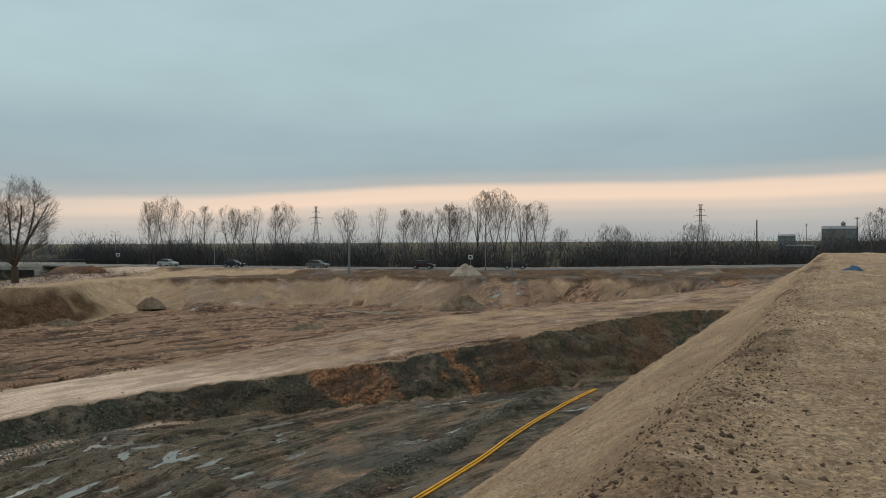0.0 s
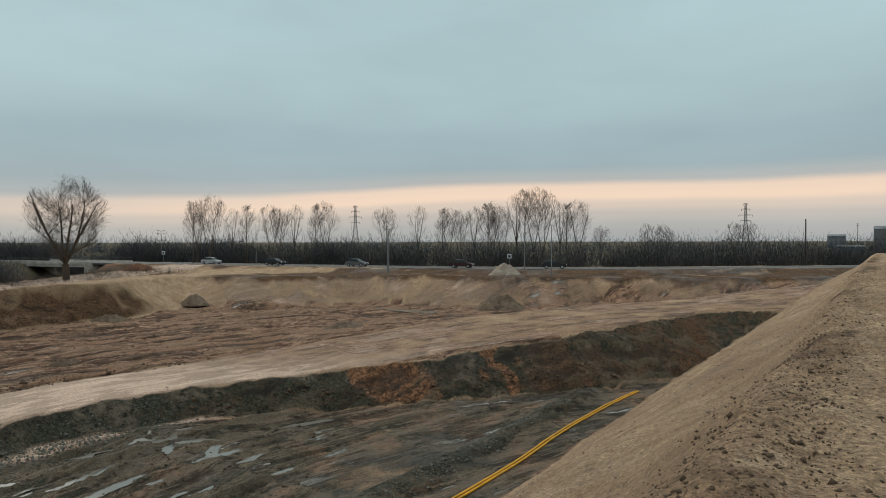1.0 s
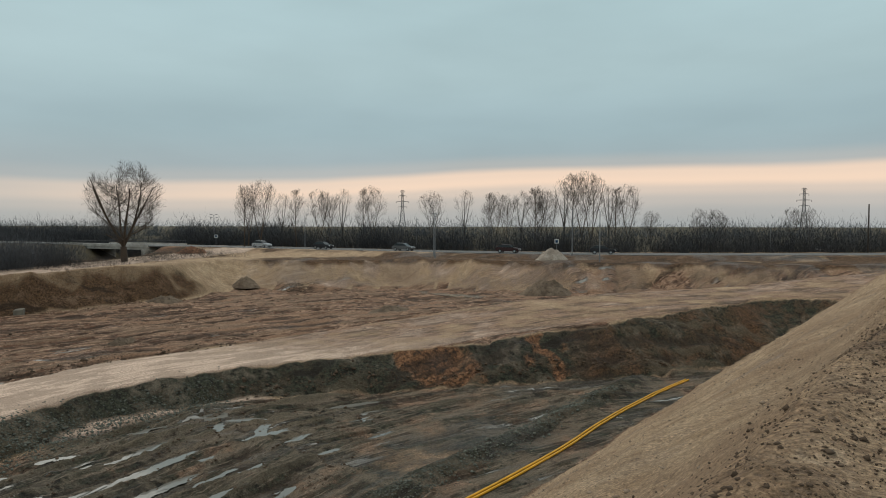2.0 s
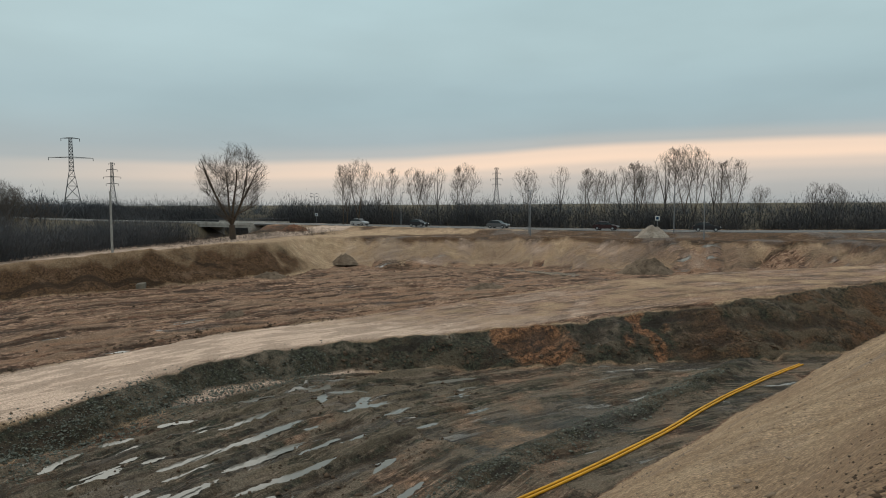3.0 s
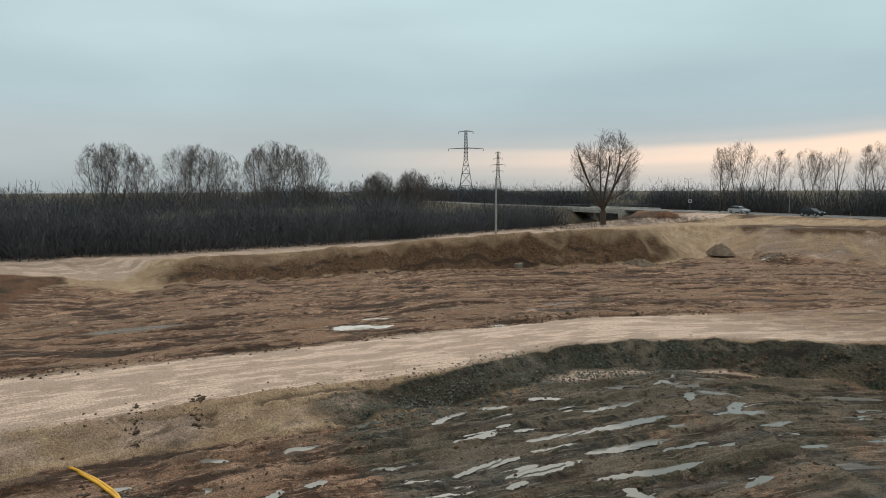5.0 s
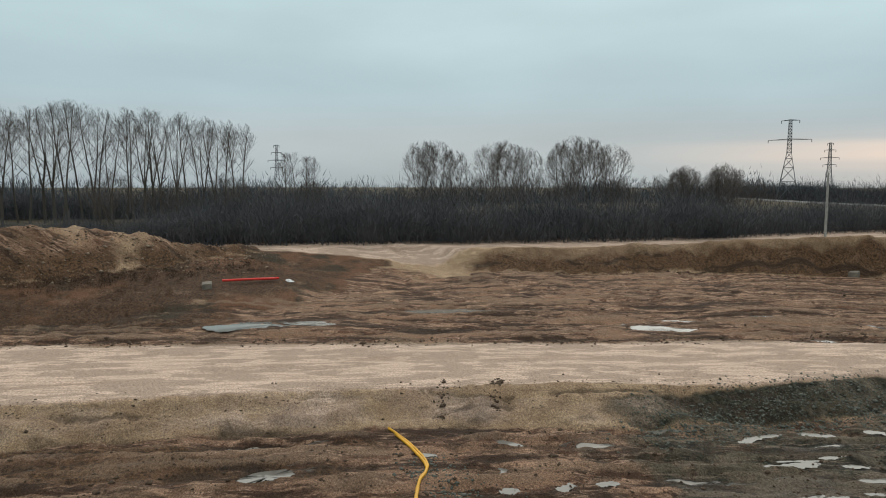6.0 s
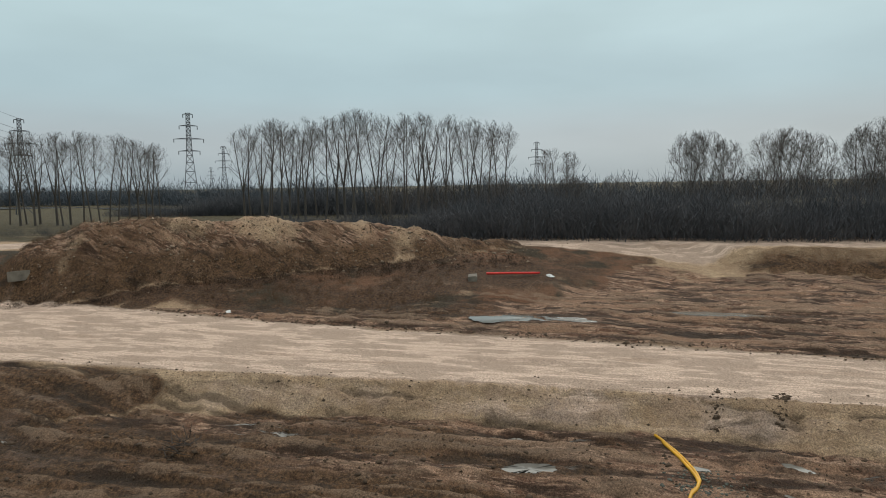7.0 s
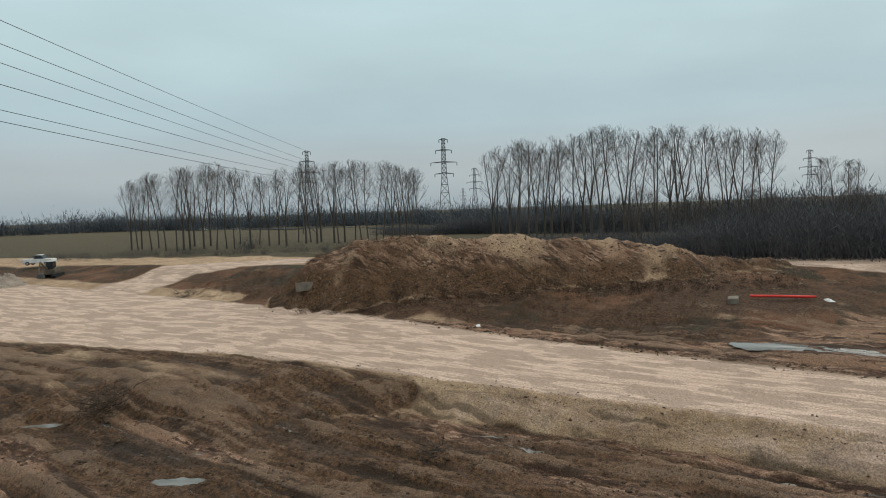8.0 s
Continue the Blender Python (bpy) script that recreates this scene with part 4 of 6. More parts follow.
for i in range(26):
    # taller shrubs that break the line of the west thicket
    t = (i + SHRUB_RND.random()) / 26
    x, y = -90 - 13 * t + SHRUB_RND.uniform(-3, 3), 92 - 104 * t
    plant("bushy_a", x, y, SHRUB_RND.uniform(7.6, 9.8), "grey leafless shrub in the west thicket", "shrubs in the west thicket", "shrub")
plant("round_a", -64, 102, 17.0, "broad round-crowned bare tree beside the sandy track", "", "tree")


def brushwood(name, label, material, stretches, count, seed, coarse=1.0):
    """A thicket of bare shrubs along stretches of ground: start, end, depth, height. Each stem is a bent sliver with side twigs."""
    rng = np.random.default_rng(seed)
    V, F, base = [], [], 0
    total = sum(math.dist(a, b) for a, b, *_ in stretches)
    for a, b, deep, tall in stretches:
        a, b = np.array(a, float), np.array(b, float)
        n = int(count * math.dist(a, b) / total)
        side = np.array([-(b - a)[1], (b - a)[0]]) / math.dist(a, b)
        # shrubs first: place, height and breadth; then twigs that fan out from each shrub's foot to its rounded crown
        m = max(8, n // 90)
        at = a + rng.random(m)[:, None] * (b - a) + (rng.random(m) * deep)[:, None] * side
        grown = 0.90 + 0.16 * fbm(at[:, 0] / 11, at[:, 1] / 11, 3, 91 + seed, 0.6) + 0.13 * rng.standard_normal(m).clip(-1.6, 2.2)
        own = rng.integers(0, m, n)
        h, foot = tall * grown[own].clip(0.4, 1.5), at[own]
        reach = h * rng.uniform(0.34, 0.62, m)[own]
        u, az = np.sqrt(rng.random(n)), rng.random(n) * 6.283
        u = np.where(rng.random(n) < 0.5, u, 0.6 + 0.4 * u)
        tip = np.stack([foot[:, 0] + reach * u * np.cos(az), foot[:, 1] + reach * u * np.sin(az), h * (1 - 0.5 * u**2.4) * rng.uniform(0.3, 1.0, n) ** 0.4], -1)
        root = np.stack([foot[:, 0] + 0.35 * reach * u * np.cos(az), foot[:, 1] + 0.35 * reach * u * np.sin(az), 0 * h - 0.3], -1)
        s0 = rng.random(n) ** 0.85 * 0.8
        p = root + (tip - root) * s0[:, None]
        q = root + (tip - root) * np.minimum(1.0, s0 + rng.uniform(0.6, 1.3, n) * (0.24 - 0.20 * s0))[:, None] + rng.standard_normal((n, 3)) * (0.05 * h)[:, None]
        gz = ground_zs(p[:, 0], p[:, 1])
        p[:, 2] += gz
        q[:, 2] += gz
        wide = rng.uniform(0.010, 0.034, n) * max(tall / 7.0, 0.45) * (1.25 - 0.6 * s0) * coarse
        w2 = rng.random(n) * 6.283
        off = np.stack([np.cos(w2), np.sin(w2), np.zeros(n)], -1) * wide[:, None]
        V.append(np.stack([p - off, p + off, q], 1).reshape(-1, 3))
        F.append(np.arange(base, base + 3 * n).reshape(-1, 3))
        base += 3 * n
    V, F = np.concatenate(V), np.concatenate(F)
    me = bpy.data.meshes.new(name)
    me.vertices.add(len(V))
    me.vertices.foreach_set("co", V.astype(np.float32).ravel())
    me.loops.add(F.size)
    me.loops.foreach_set("vertex_index", F.astype(np.int32).ravel())
    me.polygons.add(len(F))
    me.polygons.foreach_set("loop_start", np.arange(0, F.size, 3, dtype=np.int32))
    me.update(calc_edges=True)
    me.materials.append(material)
    return tagged(new(name, me), label, "shrubs", kind="stuff")


brushwood("brushwood", "dark leafless thicket behind the road", BRUSH, [((170, 172), (75, 148), 10, 8.2), ((75, 148), (22, 135), 10, 8.4), ((22, 135), (-8, 139), 10, 8.6), ((-8, 139), (-40, 152), 10, 8.6), ((-40, 152), (-75, 170), 10, 9.2), ((-75, 170), (-140, 195), 12, 10.0), ((-140, 195), (-250, 250), 16, 10)], 260000, 1, 1.35)
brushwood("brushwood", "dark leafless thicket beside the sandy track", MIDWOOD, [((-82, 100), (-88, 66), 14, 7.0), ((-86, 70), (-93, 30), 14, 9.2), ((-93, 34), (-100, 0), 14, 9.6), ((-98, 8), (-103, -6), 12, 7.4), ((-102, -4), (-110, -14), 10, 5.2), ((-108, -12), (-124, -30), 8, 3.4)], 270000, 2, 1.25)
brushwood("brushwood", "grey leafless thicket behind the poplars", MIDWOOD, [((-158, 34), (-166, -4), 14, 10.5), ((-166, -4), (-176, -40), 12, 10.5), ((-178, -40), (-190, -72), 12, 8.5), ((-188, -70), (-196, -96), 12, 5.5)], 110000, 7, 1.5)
brushwood("brushwood", "low dark scrub in the hollow behind the track", BRUSH_DARK, [((-66, 126), (-78, 90), 16, 2.6)], 30000, 6)
brushwood("brushwood", "dark tall thicket beyond the end of the bank", BRUSH, [((116, 160), (97, 168), 8, 12.5)], 16000, 8)
brushwood("brushwood", "low dry scrub on the far side of the meadow track", BRUSH, [((-102, -48), (-96, -86), -9, 2.6), ((-112, -92), (-115, -94), -5, 5.5), ((-94, -88), (-84, -120), -12, 2.8), ((-97, -40), (-103, -42), 3, 3.6)], 30000, 5)
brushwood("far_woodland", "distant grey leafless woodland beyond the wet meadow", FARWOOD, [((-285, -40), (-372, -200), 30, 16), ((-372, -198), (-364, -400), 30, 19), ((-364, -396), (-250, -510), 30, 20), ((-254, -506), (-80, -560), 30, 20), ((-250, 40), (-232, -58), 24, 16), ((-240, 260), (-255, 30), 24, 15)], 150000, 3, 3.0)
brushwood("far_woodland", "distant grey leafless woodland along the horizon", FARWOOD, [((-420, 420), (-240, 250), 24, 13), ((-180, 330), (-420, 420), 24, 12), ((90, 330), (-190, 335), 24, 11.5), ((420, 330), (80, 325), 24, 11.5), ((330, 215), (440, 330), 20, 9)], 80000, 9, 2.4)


# ---- materials of the smaller things ----
STEEL = plain("galvanised_steel", (0.22, 0.23, 0.24), 0.55, 0.7)
DARK_STEEL = plain("weathered_steel", (0.10, 0.105, 0.11), 0.6, 0.6)
CONCRETE = plain("concrete", (0.17, 0.15, 0.12), 0.9, 0, 0.35, 1.2)
BRIDGE_CONCRETE = plain("bridge_concrete", (0.36, 0.335, 0.30), 0.9, 0, 0.3, 0.6)
POLE_CONCRETE = plain("pole_concrete", (0.30, 0.29, 0.27), 0.9)
OLD_WOOD = plain("tarred_wood", (0.06, 0.048, 0.04), 0.9)
YELLOW = plain("yellow_plastic", (0.60, 0.31, 0.015), 0.45, 0, 0.2, 1.5)
RED = plain("red_plastic", (0.62, 0.04, 0.03), 0.45, 0, 0.15, 1.5)
BLUE = plain("blue_tarpaulin", (0.010, 0.05, 0.11), 0.5, 0, 0.3, 2)
TYRE = plain("tyre_rubber", (0.02, 0.02, 0.021), 0.9)
RIM = plain("rim_alloy", (0.35, 0.36, 0.37), 0.4, 0.8)
GLASS = plain("car_glass", (0.015, 0.018, 0.02), 0.08, 0, 0.1)
LAMP_WHITE = plain("headlight_glass", (0.65, 0.66, 0.66), 0.15)
LAMP_RED = plain("tail_light", (0.30, 0.012, 0.01), 0.2)
WHITE_PAINT = plain("white_paint", (0.62, 0.62, 0.60), 0.7, 0, 0.15, 1.5)
CLOD = plain("dark_clod", (0.085, 0.058, 0.038), 0.95, 0, 0.4, 4)
STONE = plain("grey_stone", (0.115, 0.122, 0.10), 0.9, 0, 0.45, 5)
PALE_STONE = plain("pale_lump", (0.25, 0.19, 0.135), 0.95, 0, 0.35, 4)
WEEDS = bark("dead_weeds", (0.022, 0.015, 0.010), (0.060, 0.036, 0.022))
DRYGRASS = bark("dry_grass", (0.072, 0.042, 0.024), (0.17, 0.094, 0.05))
MACHINE = plain("machine_paint", (0.12, 0.10, 0.075), 0.6, 0, 0.4, 1.5)
FACADE = plain("pale_render", (0.17, 0.185, 0.195), 0.9, 0, 0.12, 0.3)
ROOF = plain("roof_sheet", (0.16, 0.175, 0.185), 0.7, 0, 0.15, 0.4)
WINDOW = plain("window_glass", (0.10, 0.12, 0.14), 0.1, 0, 0.1)


def heap_material(name, a, b):
    k = Nodes(name, 0.95)
    c = k.mix(k.rng(k.noise(0.9, 7.0, 0.65), 0.38, 0.62), a, b)
    k.color(k.mix(k.rng(k.noise(5.0, 5.0, 0.7), 0.52, 0.66), c, tuple(v * 0.5 for v in a)))
    k.bump(k.noise(2.5, 8.0, 0.7), 0.5, 1.0)
    return k.m


PALE_HEAP = heap_material("pale_sand", (0.30, 0.25, 0.20), (0.46, 0.40, 0.33))
DARK_HEAP = heap_material("brown_soil", (0.13, 0.094, 0.064), (0.26, 0.195, 0.138))
RUST_HEAP = heap_material("red_soil", (0.15, 0.065, 0.035), (0.27, 0.14, 0.08))


# ---- asphalt road ----
def smooth_line(pts, step=2.0):
    """A Catmull-Rom line through points, at even steps."""
    P = [Vector((*p[:2], p[2] if len(p) > 2 else 0.0)) for p in pts]
    P = [2 * P[0] - P[1]] + P + [2 * P[-1] - P[-2]]
    out = []
    for a, b, c, d in zip(P, P[1:], P[2:], P[3:]):
        n = max(2, int((c - b).length / step))
        for i in range(n):
            t = i / n
            out.append(0.5 * (2 * b + (c - a) * t + (2 * a - 5 * b + 4 * c - d) * t * t + (3 * b - a - 3 * c + d) * t**3))
    return out + [P[-2]]


def ribbon(name, line, lo, hi, z, thick, material):
    """A strip beside a line, from the offset lo to hi, with sides."""
    v, f = [], []
    for i, p in enumerate(line):
        d = (line[min(i + 1, len(line) - 1)] - line[max(i - 1, 0)]).normalized()
        n = Vector((-d.y, d.x, 0))
        for o, zz in ((lo, z - thick), (lo, z), (hi, z), (hi, z - thick)):
            q = p + n * o
            v.append((q.x, q.y, zz))
    for i in range(len(line) - 1):
        a, b = 4 * i, 4 * i + 4
        for j in range(3):
            f.append((a + j, b + j, b + j + 1, a + j + 1))
    return new(name, mesh_from(name, v, f, material))


ROAD_LINE = smooth_line(ROAD)
tagged(ribbon("road", ROAD_LINE, -4.2, 4.2, 0.66, 0.35, ASPHALT), "grey asphalt country road on a low bank", "road", kind="structure")
for o in (-3.9, 3.75):
    tagged(ribbon("road_marking", ROAD_LINE, o, o + 0.16, 0.672, 0.008, WHITE_PAINT), "white painted line along the road edge", "road marking", kind="structure")


# ---- road bridge over the stream ----
def road_bridge(x, y, turn, span, wide):
    ob = thing("road_bridge", pose(x, y, 0.66, 0, 0, turn), "weathered concrete road bridge behind the round tree", "bridge", kind="structure")
    half = span / 2
    s = Sticks()
    s.box((-half, -wide / 2, -0.95), (half, wide / 2, -0.36))
    part("deck", s.mesh("deck", BRIDGE_CONCRETE), ob)
    for sy in (-1, 1):
        s = Sticks()
        s.box((-half - 1.5, sy * wide / 2 - 0.18, -0.36), (half + 1.5, sy * wide / 2 + 0.18, 0.30))
        edge = part("parapet", s.mesh("parapet", BRIDGE_CONCRETE), ob, "pale stained concrete parapet")
        s = Sticks()
        s.add((-half - 1.5, sy * wide / 2, 0.95), (half + 1.5, sy * wide / 2, 0.95), 0.04, 0.04, 6, True)
        part("handrail", s.mesh("handrail", DARK_STEEL), edge)
        for i in range(12):
            u = -half - 1.2 + i * (span + 2.4) / 11
            s = Sticks()
            s.add((u, sy * wide / 2, 0.28), (u, sy * wide / 2, 0.95), 0.035, 0.035, 6)
            part("rail_post", s.mesh("rail_post", DARK_STEEL), edge)
    for sx in (-1, 1):
        s = Sticks()
        s.box((sx * half - 0.6, -wide / 2, -5.0), (sx * half + 0.6, wide / 2, -0.95))
        part("abutment", s.mesh("abutment", BRIDGE_CONCRETE), ob)


road_bridge(-97.2, 155.8, 162, 24, 11.6)


# ---- cars ----
def extrude_profile(pts, half, taper=None):
    """A closed side profile (x, z) drawn out to both sides; taper narrows it above a height."""
    v, f, n = [], [], len(pts)
    for s in (-1, 1):
        for x, z in pts:
            w = half * (taper(z) if taper else 1.0)
            v.append((x, s * w, z))
    f.append(tuple(range(n)))
    f.append(tuple(reversed(range(n, 2 * n))))
    for i in range(n):
        k = (i + 1) % n
        f.append((i, i + n, k + n, k))
    return v, f


def bevelled(name, v, f, material, width=0.05):
    bm = bmesh.new()
    vs = [bm.verts.new(p) for p in v]
    for q in f:
        bm.faces.new([vs[i] for i in q])
    bmesh.ops.recalc_face_normals(bm, faces=bm.faces)
    bmesh.ops.bevel(bm, geom=list(bm.edges), offset=width, segments=2, affect="EDGES", clamp_overlap=True)
    me = bpy.data.meshes.new(name)
    bm.to_mesh(me)
    bm.free()
    me.materials.append(material)
    return me


def disc(radius, width, sides=18):
    s = Sticks()
    s.add((0, -width / 2, 0), (0, width / 2, 0), radius, radius, sides, True)
    return s


CAR_MESH = {}


def car_meshes(kind):
    if kind in CAR_MESH:
        return CAR_MESH[kind]
    if kind == "pickup":
        hull = [(-2.5, 0.35), (2.4, 0.35), (2.5, 0.75), (2.35, 1.0), (1.1, 1.05), (-0.5, 1.05), (-2.5, 1.05)]
        top = [(1.15, 1.03), (0.55, 1.65), (-0.35, 1.68), (-0.5, 1.03)]
    else:
        hull = [(-2.1, 0.3), (2.05, 0.28), (2.15, 0.6), (1.95, 0.8), (1.0, 0.95), (-1.7, 1.0), (-2.15, 0.85)]
        top = [(1.1, 0.93), (0.35, 1.40), (-1.1, 1.45), (-1.95, 0.98)]
    m = {"body": bevelled("body", *extrude_profile(hull, 0.86), WHITE_PAINT, 0.06),
         "cabin": bevelled("cabin", *extrude_profile(top, 0.80, lambda z: 1.0 if z < 1.2 else 0.82), GLASS, 0.04),
         "roof": bevelled("roof", *extrude_profile([(top[1][0] + 0.02, top[1][1] - 0.03), (top[1][0] - 0.05, top[1][1] + 0.03), (top[2][0], top[2][1] + 0.03), (top[2][0] - 0.06, top[2][1] - 0.03)], 0.67), WHITE_PAINT, 0.02),
         "tyre": disc(0.32, 0.2).mesh("tyre", TYRE), "rim": disc(0.19, 0.22, 12).mesh("rim", RIM)}
    for key, x, mat in (("headlight", hull[2][0] - 0.08, LAMP_WHITE), ("tail_light", hull[0][0] + 0.02, LAMP_RED)):
        s = Sticks()
        s.box((x - 0.06, -0.16, 0.58), (x + 0.06, 0.16, 0.76))
        m[key] = s.mesh(key, mat)
    CAR_MESH[kind] = m
    return m


def car(x, y, z, heading, paint, label, kind="car", name="car"):
    m = car_meshes(kind)
    ob = thing(name, pose(x, y, z, 0, 0, heading), label, "truck" if kind == "pickup" else "car", "cars on the road" if kind == "car" else "")
    for key in ("body", "roof"):
        me = m[key].copy()
        me.materials[0] = paint
        part(key, me, ob)
    part("windows", m["cabin"], ob, "dark car windows")
    front, rear = (1.55, -1.5) if kind == "pickup" else (1.35, -1.3)
    for wx in (front, rear):
        for wy in (-0.8, 0.8):
            wheel = part("tyre", m["tyre"], ob)
            wheel.location = (wx, wy, 0.32)
            part("rim", m["rim"], wheel)
    for wy in (-0.62, 0.62):
        part("headlight", m["headlight"], ob).location = (0, wy, 0)
        part("tail_light", m["tail_light"], ob).location = (0, wy, 0)
    return ob


def on_road(x):
    """Place and heading on the near lane of the road at a given x."""
    i = min(range(len(ROAD_LINE) - 1), key=lambda k: abs(ROAD_LINE[k].x - x))
    d = (ROAD_LINE[i + 1] - ROAD_LINE[i]).normalized()
    n = Vector((-d.y, d.x, 0))
    p = ROAD_LINE[i] + n * 2.0
    return p.x, p.y, math.degrees(math.atan2(d.y, d.x))


PAINTS = [plain("car_silver", (0.42, 0.43, 0.44), 0.3, 0.5, 0.08), plain("car_black", (0.025, 0.026, 0.03), 0.25, 0, 0.1), plain("car_grey", (0.14, 0.145, 0.15), 0.3, 0.4, 0.1), plain("car_maroon", (0.045, 0.022, 0.022), 0.3, 0.1, 0.1)]
for x, k, label in ((-54.5, 0, "silver hatchback car standing on the road"), (-39, 1, "black hatchback car standing on the road"), (-22, 2, "dark grey hatchback car on the road"), (-1.6, 3, "dark maroon hatchback car on the road"), (13.5, 1, "black hatchback car near the pale sand pile")):
    px, py, a = on_road(x)
    car(px, py, 0.66, a + 180, PAINTS[k], label)


car(58.5, 140.5, ground_z(58.5, 140.5), 12, PAINTS[0], "silver car parked behind the road")


# ---- street lamps, poles, pylons ----
def street_lamp(x, y, height, arms, label, turn=90):
    ob = thing("street_lamp", pose(x, y, ground_z(x, y), 0, 0, turn), label, "street lamp", "lamps along the road")
    s = Sticks()
    s.add((0, 0, -0.2), (0, 0, 1.0), 0.10, 0.10, 8, True)
    s.add((0, 0, 1.0), (0, 0, height), 0.08, 0.05, 8, True)
    part("pole", s.mesh("pole", STEEL), ob)
    for a in range(arms):
        d = 1 if a == 0 else -1
        s = Sticks()
        s.add((0, 0, height - 0.1), (d * 0.5, 0, height + 0.15), 0.04, 0.035, 6)
        s.add((d * 0.5, 0, height + 0.15), (d * 1.4, 0, height + 0.3), 0.035, 0.03, 6, True)
        arm = part("arm", s.mesh("arm", STEEL), ob)
        s = Sticks()
        s.box((min(d * 1.3, d * 2.0), -0.14, height + 0.2), (max(d * 1.3, d * 2.0), 0.14, height + 0.34))
        part("lamp_head", s.mesh("lamp_head", STEEL), arm)


for x, y, h, arms in ((-80.3, 167.3, 7.2, 2), (-46.5, 139.5, 7.0, 1), (-22.4, 139, 6.2, 1), (-14.8, 112.2, 7.2, 2), (-15.6, 116.5, 6.6, 1), (7.9, 114.5, 7.4, 1), (11.4, 104.6, 7.6, 1), (46, 134.5, 5.0, 1), (-86, 179, 8.0, 2)):
    street_lamp(x, y, h, arms, "slender grey steel street lamp with %s beside the road" % ("two arms" if arms == 2 else "one arm"))


def road_sign(x, y, turn):
    ob = thing("road_sign", pose(x, y, ground_z(x, y), 0, 0, turn), "small pale road sign on a thin steel post", "road sign")
    s = Sticks()
    s.add((0, 0, -0.2), (0, 0, 2.6), 0.035, 0.035, 8, True)
    part("post", s.mesh("post", STEEL), ob)
    s = Sticks()
    s.box((-0.35, -0.06, 1.9), (0.35, -0.035, 2.6))
    panel = part("panel", s.mesh("panel", WHITE_PAINT), ob)
    s = Sticks()
    s.box((-0.22, -0.066, 2.03), (0.22, -0.06, 2.47))
    part("symbol", s.mesh("symbol", BLUE), panel)


road_sign(5.4, 115.5, 3)
road_sign(-71, 149, 28)


def utility_pole(x, y, height, material, label, arms=1):
    ob = thing("utility_pole", pose(x, y, ground_z(x, y) - 0.2, 0, 0, 25), label, "pole")
    s = Sticks()
    s.add((0, 0, 0), (0, 0, height), 0.17, 0.11, 9, True)
    part("pole", s.mesh("pole", material), ob)
    for i in range(arms):
        z = height - 0.4 - 0.8 * i
        s = Sticks()
        s.box((-0.9, -0.06, z), (0.9, 0.06, z + 0.12))
        arm = part("crossarm", s.mesh("crossarm", material), ob)
        for wx in (-0.8, 0.8):
            s = Sticks()
            s.add((wx, 0, z + 0.12), (wx, 0, z + 0.34), 0.05, 0.03, 6, True)
            part("insulator", s.mesh("insulator", STEEL), arm)


utility_pole(-63.4, 73.2, 8.6, POLE_CONCRETE, "pale concrete pole at the edge of the sandy track", 0)
utility_pole(63.2, 134.5, 9.2, OLD_WOOD, "dark wooden pole beside the road", 0)
utility_pole(104.9, 170.1, 11.5, OLD_WOOD, "dark wooden pole among the far trees", 1)
utility_pole(189.6, 352, 14.0, OLD_WOOD, "distant wooden pole with crossarms", 2)


